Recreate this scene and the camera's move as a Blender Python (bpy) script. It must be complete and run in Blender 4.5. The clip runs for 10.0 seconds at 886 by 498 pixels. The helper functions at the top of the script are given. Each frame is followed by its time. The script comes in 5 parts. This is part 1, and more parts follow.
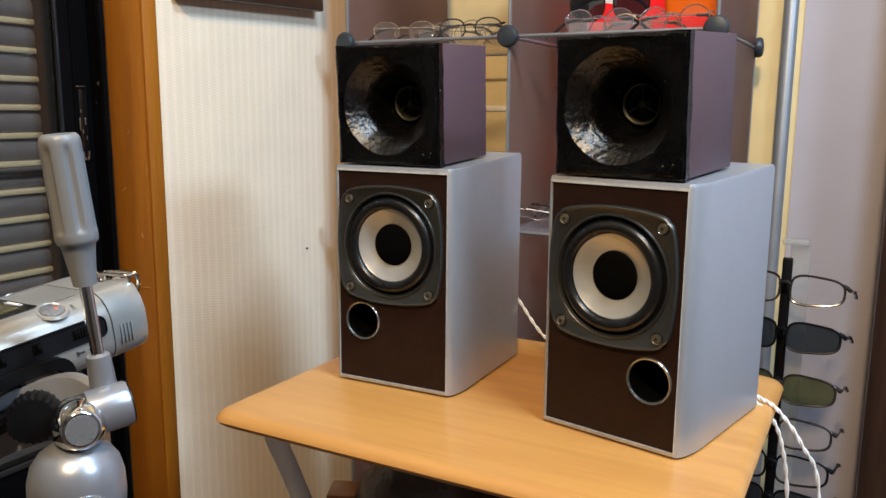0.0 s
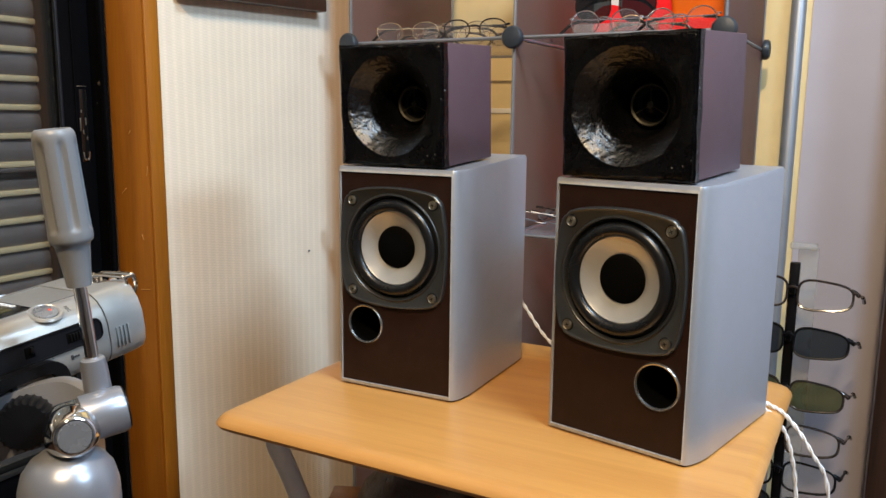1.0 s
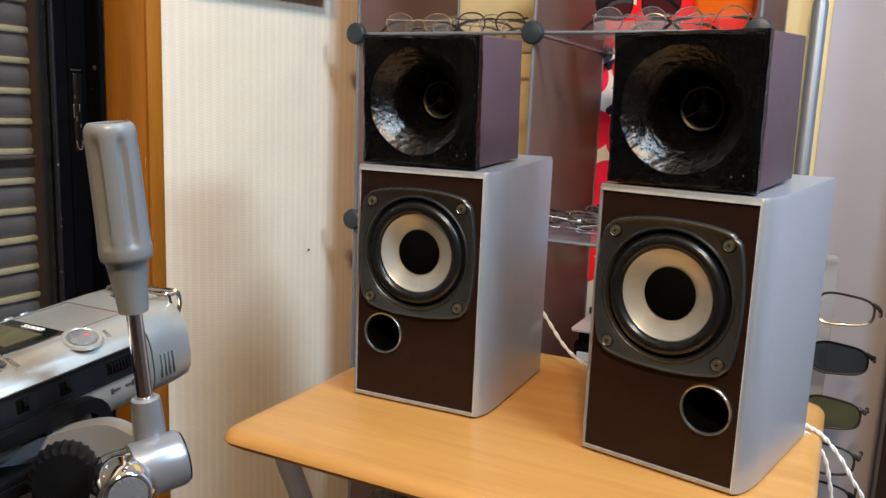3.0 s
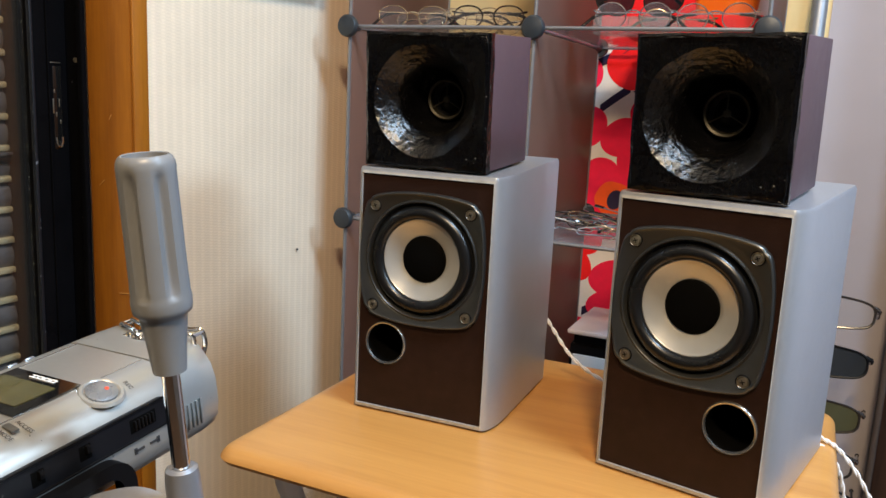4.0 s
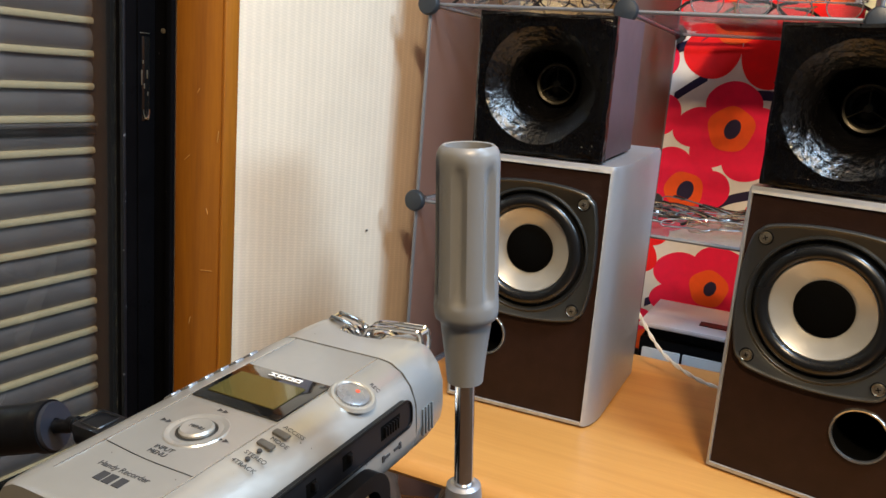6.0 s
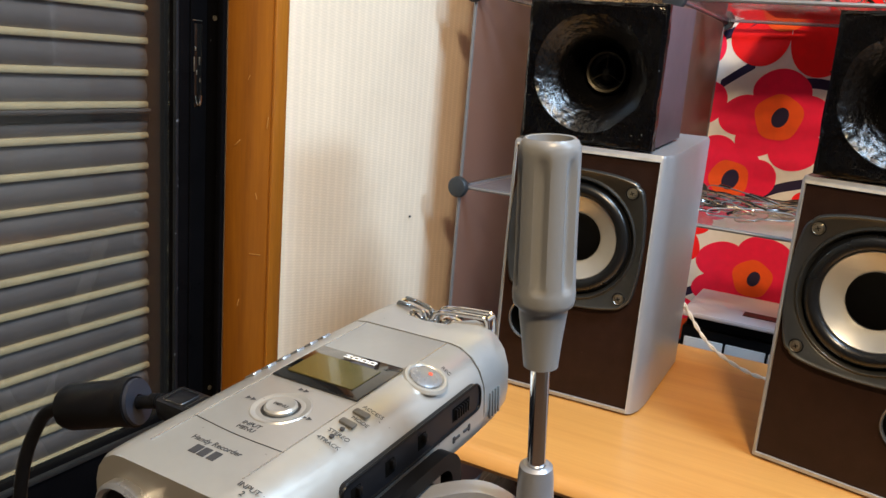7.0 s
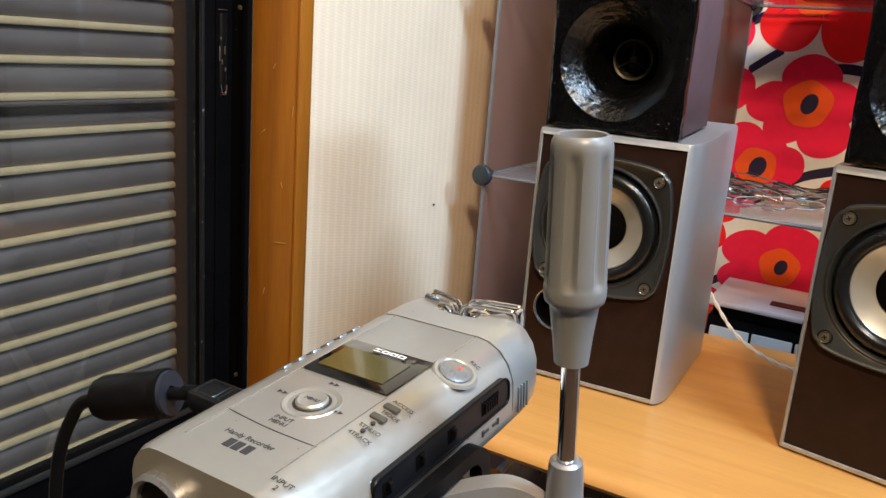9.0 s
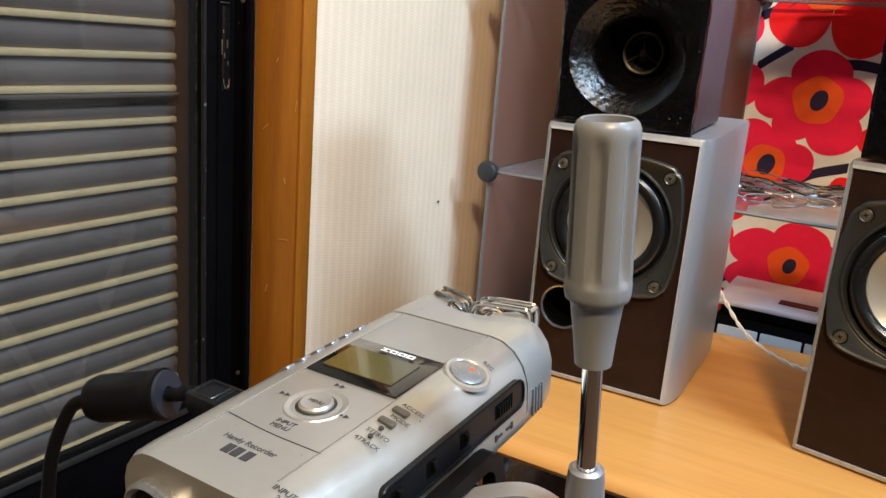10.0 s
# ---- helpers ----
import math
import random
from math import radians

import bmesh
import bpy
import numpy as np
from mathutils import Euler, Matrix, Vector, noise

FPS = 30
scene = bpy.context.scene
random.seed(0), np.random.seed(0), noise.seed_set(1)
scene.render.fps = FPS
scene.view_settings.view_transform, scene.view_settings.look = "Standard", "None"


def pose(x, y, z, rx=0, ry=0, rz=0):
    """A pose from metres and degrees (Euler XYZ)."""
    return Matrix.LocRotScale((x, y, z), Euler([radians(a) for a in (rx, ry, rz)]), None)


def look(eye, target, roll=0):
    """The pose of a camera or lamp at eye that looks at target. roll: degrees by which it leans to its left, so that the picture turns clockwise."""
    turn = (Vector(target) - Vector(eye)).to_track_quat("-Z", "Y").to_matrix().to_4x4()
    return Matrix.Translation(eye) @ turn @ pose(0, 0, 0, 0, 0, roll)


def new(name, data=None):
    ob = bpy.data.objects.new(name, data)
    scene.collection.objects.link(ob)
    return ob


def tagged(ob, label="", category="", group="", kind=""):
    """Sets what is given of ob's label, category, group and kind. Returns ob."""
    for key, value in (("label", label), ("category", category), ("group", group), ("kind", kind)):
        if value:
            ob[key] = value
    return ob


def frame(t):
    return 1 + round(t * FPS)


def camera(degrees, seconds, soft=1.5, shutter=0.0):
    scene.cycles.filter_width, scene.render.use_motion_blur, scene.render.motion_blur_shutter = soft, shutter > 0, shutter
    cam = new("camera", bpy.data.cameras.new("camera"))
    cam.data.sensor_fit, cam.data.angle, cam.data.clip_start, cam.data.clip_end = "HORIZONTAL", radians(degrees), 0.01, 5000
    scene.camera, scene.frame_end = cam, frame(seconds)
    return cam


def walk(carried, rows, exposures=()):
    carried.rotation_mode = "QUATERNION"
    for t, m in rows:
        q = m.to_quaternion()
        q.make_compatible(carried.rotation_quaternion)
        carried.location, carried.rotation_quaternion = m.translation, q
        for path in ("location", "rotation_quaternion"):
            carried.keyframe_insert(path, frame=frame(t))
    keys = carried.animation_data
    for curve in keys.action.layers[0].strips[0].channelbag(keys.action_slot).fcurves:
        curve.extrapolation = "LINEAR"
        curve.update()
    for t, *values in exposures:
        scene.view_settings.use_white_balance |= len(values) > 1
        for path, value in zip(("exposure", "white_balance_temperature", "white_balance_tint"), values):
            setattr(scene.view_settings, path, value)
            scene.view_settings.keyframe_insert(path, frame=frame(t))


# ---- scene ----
cam = camera(58.0, 10.0)
PATH = [
    (0, (-0.0232, 0.0601, 1.0237), (-0.8290, 1.5508, 0.7290), 0.47),
    (0.5, (-0.0249, 0.0696, 1.0235), (-0.8314, 1.5599, 0.7289), 0.57),
    (1, (-0.0318, 0.0703, 1.0201), (-0.8415, 1.5605, 0.7334), 0.66),
    (1.5, (-0.0516, 0.0711, 1.0160), (-0.8591, 1.5639, 0.7367), 1.17),
    (2, (-0.0679, 0.0754, 1.0160), (-0.8657, 1.5738, 0.7384), 1.57),
    (2.5, (-0.0860, 0.0823, 1.0169), (-0.8673, 1.5880, 0.7322), 1.98),
    (4, (-0.1607, 0.1119, 1.0325), (-0.8563, 1.6522, 0.7137), 2.82),
    (4.5, (-0.1813, 0.1145, 1.0351), (-0.8599, 1.6610, 0.7092), 3.13),
    (5, (-0.2079, 0.1084, 1.0346), (-0.8839, 1.6554, 0.7052), 3.53),
    (5.5, (-0.2356, 0.1023, 1.0290), (-0.9291, 1.6385, 0.6861), 4.12),
    (7, (-0.2596, 0.0817, 1.0304), (-1.0396, 1.5626, 0.6341), 4.76),
    (7.5, (-0.2622, 0.0809, 1.0330), (-1.0600, 1.5482, 0.6218), 4.65),
    (8, (-0.2622, 0.0783, 1.0348), (-1.0694, 1.5383, 0.6161), 4.54),
    (8.5, (-0.2622, 0.0801, 1.0347), (-1.0757, 1.5353, 0.6119), 4.44),
    (9, (-0.2622, 0.0809, 1.0330), (-1.0786, 1.5330, 0.6049), 4.44),
    (9.5, (-0.2691, 0.0929, 1.0294), (-1.0858, 1.5431, 0.5956), 4.54),
    (10, (-0.2717, 0.0919, 1.0277), (-1.0924, 1.5404, 0.5954), 4.54),
]
walk(cam, [(t, look(eye, target, roll)) for t, eye, target, roll in PATH], [(0, 0.06), (5, 0.08), (7, 0.24), (10, 0.24)])

# ---- light ----
world = bpy.data.worlds.new("world")
scene.world = world
world.use_nodes = True
bg = world.node_tree.nodes["Background"]
bg.inputs["Color"].default_value = (0.75, 0.85, 1.0, 1)
bg.inputs["Strength"].default_value = 0.01


def area_lamp(name, eye, target, size, watts, colour):
    lamp = bpy.data.lights.new(name, "AREA")
    lamp.shape, lamp.size, lamp.energy, lamp.color = "DISK", size, watts, colour
    ob = new(name, lamp)
    ob.matrix_world = look(eye, target)
    return ob


area_lamp("key_lamp", (1.30, 0.55, 2.28), (-0.5, 0.9, 0.8), 0.50, 57, (0.57, 0.78, 1.0))
area_lamp("warm_lamp", (0.10, -0.45, 2.28), (-0.45, 1.1, 0.8), 0.24, 59, (1.0, 0.75, 0.46))
area_lamp("table_lamp", (0.31, 0.50, 2.34), (-0.4, 0.9, 0.7), 0.42, 43, (0.53, 0.75, 1.0))


# ---- materials ----
def material(name, colour, rough=0.5, metal=0.0, vary=0.12, scale=60.0, bump=0.0, bump_scale=300.0, stretch=(1, 1, 1), spec=0.5, coat=0.0, per_object=0.0):
    """A surface with tone variation at two scales and a fine relief."""
    m = bpy.data.materials.new(name)
    m.use_nodes = True
    n, l = m.node_tree.nodes, m.node_tree.links
    p = n["Principled BSDF"]
    co = n.new("ShaderNodeTexCoord")
    mp = n.new("ShaderNodeMapping")
    mp.inputs["Scale"].default_value = stretch
    l.new(co.outputs["Object"], mp.inputs["Vector"])
    big, fine = n.new("ShaderNodeTexNoise"), n.new("ShaderNodeTexNoise")
    big.inputs["Scale"].default_value, fine.inputs["Scale"].default_value = scale * 0.2, scale
    fine.inputs["Detail"].default_value = 6
    for t in (big, fine):
        l.new(mp.outputs["Vector"], t.inputs["Vector"])
    add = n.new("ShaderNodeMath")
    add.operation = "ADD"
    l.new(big.outputs["Fac"], add.inputs[0])
    l.new(fine.outputs["Fac"], add.inputs[1])
    tone = n.new("ShaderNodeMapRange")
    tone.inputs["From Min"].default_value, tone.inputs["From Max"].default_value = 0.6, 1.4
    tone.inputs["To Min"].default_value, tone.inputs["To Max"].default_value = 1 - vary, 1 + vary
    l.new(add.outputs[0], tone.inputs["Value"])
    mix = n.new("ShaderNodeVectorMath")
    mix.operation = "SCALE"
    mix.inputs[0].default_value = colour[:3]
    l.new(tone.outputs["Result"], mix.inputs["Scale"])
    l.new(mix.outputs["Vector"], p.inputs["Base Color"])
    rr = n.new("ShaderNodeMapRange")
    rr.inputs["To Min"].default_value, rr.inputs["To Max"].default_value = max(0.02, rough - 0.08), min(1, rough + 0.08)
    l.new(fine.outputs["Fac"], rr.inputs["Value"])
    l.new(rr.outputs["Result"], p.inputs["Roughness"])
    p.inputs["Metallic"].default_value = metal
    p.inputs["Specular IOR Level"].default_value = spec
    p.inputs["Coat Weight"].default_value = coat
    if bump:
        bn, b = n.new("ShaderNodeTexNoise"), n.new("ShaderNodeBump")
        bn.inputs["Scale"].default_value = bump_scale
        bn.inputs["Detail"].default_value = 4
        l.new(mp.outputs["Vector"], bn.inputs["Vector"])
        b.inputs["Strength"].default_value, b.inputs["Distance"].default_value = bump, 0.002
        l.new(bn.outputs["Fac"], b.inputs["Height"])
        l.new(b.outputs["Normal"], p.inputs["Normal"])
    return m


def add_specks(m, colour, scale, limit, rough=0.6):
    """Dust and chips: small scattered pale specks."""
    n, l = m.node_tree.nodes, m.node_tree.links
    p = n["Principled BSDF"]
    co = n["Texture Coordinate"]
    v, w = n.new("ShaderNodeTexNoise"), n.new("ShaderNodeTexNoise")
    v.inputs["Scale"].default_value, v.inputs["Detail"].default_value = scale, 1.0
    w.inputs["Scale"].default_value = scale * 0.12
    l.new(co.outputs["Object"], v.inputs["Vector"])
    l.new(co.outputs["Object"], w.inputs["Vector"])
    a = n.new("ShaderNodeMath")
    a.operation = "MULTIPLY_ADD"
    a.inputs[1].default_value = 0.35
    l.new(w.outputs["Fac"], a.inputs[0])
    l.new(v.outputs["Fac"], a.inputs[2])
    r = n.new("ShaderNodeMapRange")
    r.inputs["From Min"].default_value, r.inputs["From Max"].default_value = limit, limit + 0.03
    l.new(a.outputs[0], r.inputs["Value"])
    mix = n.new("ShaderNodeMix")
    mix.data_type = "RGBA"
    old = p.inputs["Base Color"].links[0].from_socket
    l.new(r.outputs["Result"], mix.inputs["Factor"])
    l.new(old, mix.inputs[6])
    mix.inputs[7].default_value = (*colour, 1)
    l.new(mix.outputs[2], p.inputs["Base Color"])


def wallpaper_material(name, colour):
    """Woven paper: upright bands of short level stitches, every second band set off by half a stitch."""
    m = material(name, colour, 0.8, vary=0.06, scale=14, spec=0.2)
    n, l = m.node_tree.nodes, m.node_tree.links
    p = n["Principled BSDF"]
    co = n["Texture Coordinate"]

    def calc(op, a, b=0.0, c=0.0):
        k = n.new("ShaderNodeMath")
        k.operation = op
        for i, v in enumerate((a, b, c)):
            if isinstance(v, (int, float)):
                k.inputs[i].default_value = v
            else:
                l.new(v, k.inputs[i])
        return k.outputs[0]

    sep = n.new("ShaderNodeSeparateXYZ")
    l.new(co.outputs["Object"], sep.inputs[0])
    wob = n.new("ShaderNodeTexNoise")
    wob.inputs["Scale"].default_value, wob.inputs["Detail"].default_value = 260, 2
    l.new(co.outputs["Object"], wob.inputs["Vector"])
    run = calc("ADD", sep.outputs["X"], sep.outputs["Y"])
    run = calc("MULTIPLY_ADD", wob.outputs["Fac"], 0.0022, run)
    col = calc("MULTIPLY", run, 1 / 0.0085)
    column = calc("FLOOR", col)
    across = calc("SINE", calc("MULTIPLY", calc("FRACT", col), math.pi))
    row = calc("MULTIPLY_ADD", column, 2.37, calc("MULTIPLY", sep.outputs["Z"], 2 * math.pi / 0.0040))
    row = calc("MULTIPLY_ADD", wob.outputs["Fac"], 5.0, row)
    stitch = calc("MULTIPLY_ADD", calc("SINE", row), 0.5, 0.5)
    band = calc("MULTIPLY_ADD", calc("SINE", calc("MULTIPLY", run, 2 * math.pi / 0.017)), 0.5, 0.5)
    thread = calc("MULTIPLY", stitch, calc("MULTIPLY_ADD", across, 0.6, 0.4))
    relief = calc("MULTIPLY_ADD", band, 0.6, calc("MULTIPLY", thread, 0.75))
    relief = calc("MULTIPLY_ADD", wob.outputs["Fac"], 0.5, relief)
    b = n.new("ShaderNodeBump")
    b.inputs["Strength"].default_value, b.inputs["Distance"].default_value = 0.30, 0.0010
    l.new(relief, b.inputs["Height"])
    l.new(b.outputs["Normal"], p.inputs["Normal"])
    # base colour follows the relief: darker where the weave lies low
    weave_tone = n.new("ShaderNodeMapRange")
    weave_tone.inputs["From Min"].default_value, weave_tone.inputs["From Max"].default_value = 0.3, 1.7
    weave_tone.inputs["To Min"].default_value, weave_tone.inputs["To Max"].default_value = 0.87, 1.01
    l.new(relief, weave_tone.inputs["Value"])
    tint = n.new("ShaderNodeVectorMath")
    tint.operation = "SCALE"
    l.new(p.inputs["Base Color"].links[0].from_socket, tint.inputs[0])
    l.new(weave_tone.outputs["Result"], tint.inputs["Scale"])
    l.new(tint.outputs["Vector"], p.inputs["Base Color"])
    return m


def wood_material(name, light, dark, along="X", scale=9.0, rough=0.4, coat=0.15, ring=0.5):
    m = bpy.data.materials.new(name)
    m.use_nodes = True
    n, l = m.node_tree.nodes, m.node_tree.links
    p = n["Principled BSDF"]
    co, mp = n.new("ShaderNodeTexCoord"), n.new("ShaderNodeMapping")
    s = [14.0, 14.0, 14.0]
    s["XYZ".index(along)] = 0.9
    mp.inputs["Scale"].default_value = s
    l.new(co.outputs["Object"], mp.inputs["Vector"])
    g, f = n.new("ShaderNodeTexNoise"), n.new("ShaderNodeTexNoise")
    g.inputs["Scale"].default_value, g.inputs["Detail"].default_value, g.inputs["Distortion"].default_value = scale * 0.3, 3, 0.6
    f.inputs["Scale"].default_value, f.inputs["Detail"].default_value = scale * 3, 8
    l.new(mp.outputs["Vector"], g.inputs["Vector"])
    l.new(mp.outputs["Vector"], f.inputs["Vector"])
    mx = n.new("ShaderNodeMath")
    mx.operation = "MULTIPLY_ADD"
    mx.inputs[1].default_value = ring
    l.new(f.outputs["Fac"], mx.inputs[0])
    l.new(g.outputs["Fac"], mx.inputs[2])
    ramp = n.new("ShaderNodeValToRGB")
    ramp.color_ramp.elements[0].position, ramp.color_ramp.elements[1].position = 0.45, 1.0
    ramp.color_ramp.elements[0].color, ramp.color_ramp.elements[1].color = (*dark, 1), (*light, 1)
    l.new(mx.outputs[0], ramp.inputs["Fac"])
    l.new(ramp.outputs["Color"], p.inputs["Base Color"])
    p.inputs["Roughness"].default_value, p.inputs["Coat Weight"].default_value = rough, coat
    p.inputs["Coat Roughness"].default_value = 0.25
    b = n.new("ShaderNodeBump")
    b.inputs["Strength"].default_value, b.inputs["Distance"].default_value = 0.08, 0.001
    l.new(f.outputs["Fac"], b.inputs["Height"])
    l.new(b.outputs["Normal"], p.inputs["Normal"])
    return m


def clear_material(name, tint, body, share, rough=0.1, ior=1.45, gloss=0.045):
    """Thin clear plastic: it lets light straight through with a tint, over a little milky body."""
    m = bpy.data.materials.new(name)
    m.use_nodes = True
    n, l = m.node_tree.nodes, m.node_tree.links
    p = n["Principled BSDF"]
    p.inputs["Base Color"].default_value = (*body, 1)
    p.inputs["Roughness"].default_value = rough
    p.inputs["IOR"].default_value = ior
    tr, mix = n.new("ShaderNodeBsdfTransparent"), n.new("ShaderNodeMixShader")
    tr.inputs["Color"].default_value = (*tint, 1)
    no = n.new("ShaderNodeTexNoise")
    no.inputs["Scale"].default_value = 12
    mr = n.new("ShaderNodeMapRange")
    mr.inputs["To Min"].default_value, mr.inputs["To Max"].default_value = share * 0.85, min(1, share * 1.15)
    l.new(no.outputs["Fac"], mr.inputs["Value"])
    l.new(mr.outputs["Result"], mix.inputs["Fac"])
    l.new(tr.outputs[0], mix.inputs[1])
    l.new(p.outputs[0], mix.inputs[2])
    fr, gl, top = n.new("ShaderNodeLayerWeight"), n.new("ShaderNodeBsdfGlossy"), n.new("ShaderNodeMixShader")
    fr.inputs["Blend"].default_value = 0.5
    gl.inputs["Roughness"].default_value = rough
    pw, ad = n.new("ShaderNodeMath"), n.new("ShaderNodeMath")
    pw.operation, ad.operation = "POWER", "MULTIPLY_ADD"
    pw.inputs[1].default_value = 4.0
    ad.inputs[1].default_value, ad.inputs[2].default_value = 0.2, gloss
    l.new(fr.outputs["Facing"], pw.inputs[0])
    l.new(pw.outputs[0], ad.inputs[0])
    l.new(ad.outputs[0], top.inputs["Fac"])
    l.new(mix.outputs[0], top.inputs[1])
    l.new(gl.outputs[0], top.inputs[2])
    l.new(top.outputs[0], n["Material Output"].inputs["Surface"])
    return m


def frosted_material(name, tint, through_tint, clear=0.12, glow=0.5, rough=0.35):
    """Frosted plastic sheet: part of the light goes through scattered, a little straight."""
    m = material(name, tint, rough, vary=0.06, scale=25)
    n, l = m.node_tree.nodes, m.node_tree.links
    tl, tr = n.new("ShaderNodeBsdfTranslucent"), n.new("ShaderNodeBsdfTransparent")
    tl.inputs["Color"].default_value = (*through_tint, 1)
    tr.inputs["Color"].default_value = (*through_tint, 1)
    a, b = n.new("ShaderNodeMixShader"), n.new("ShaderNodeMixShader")
    a.inputs["Fac"].default_value, b.inputs["Fac"].default_value = glow, clear
    l.new(n["Principled BSDF"].outputs[0], a.inputs[1])
    l.new(tl.outputs[0], a.inputs[2])
    l.new(a.outputs[0], b.inputs[1])
    l.new(tr.outputs[0], b.inputs[2])
    l.new(b.outputs[0], n["Material Output"].inputs["Surface"])
    return m


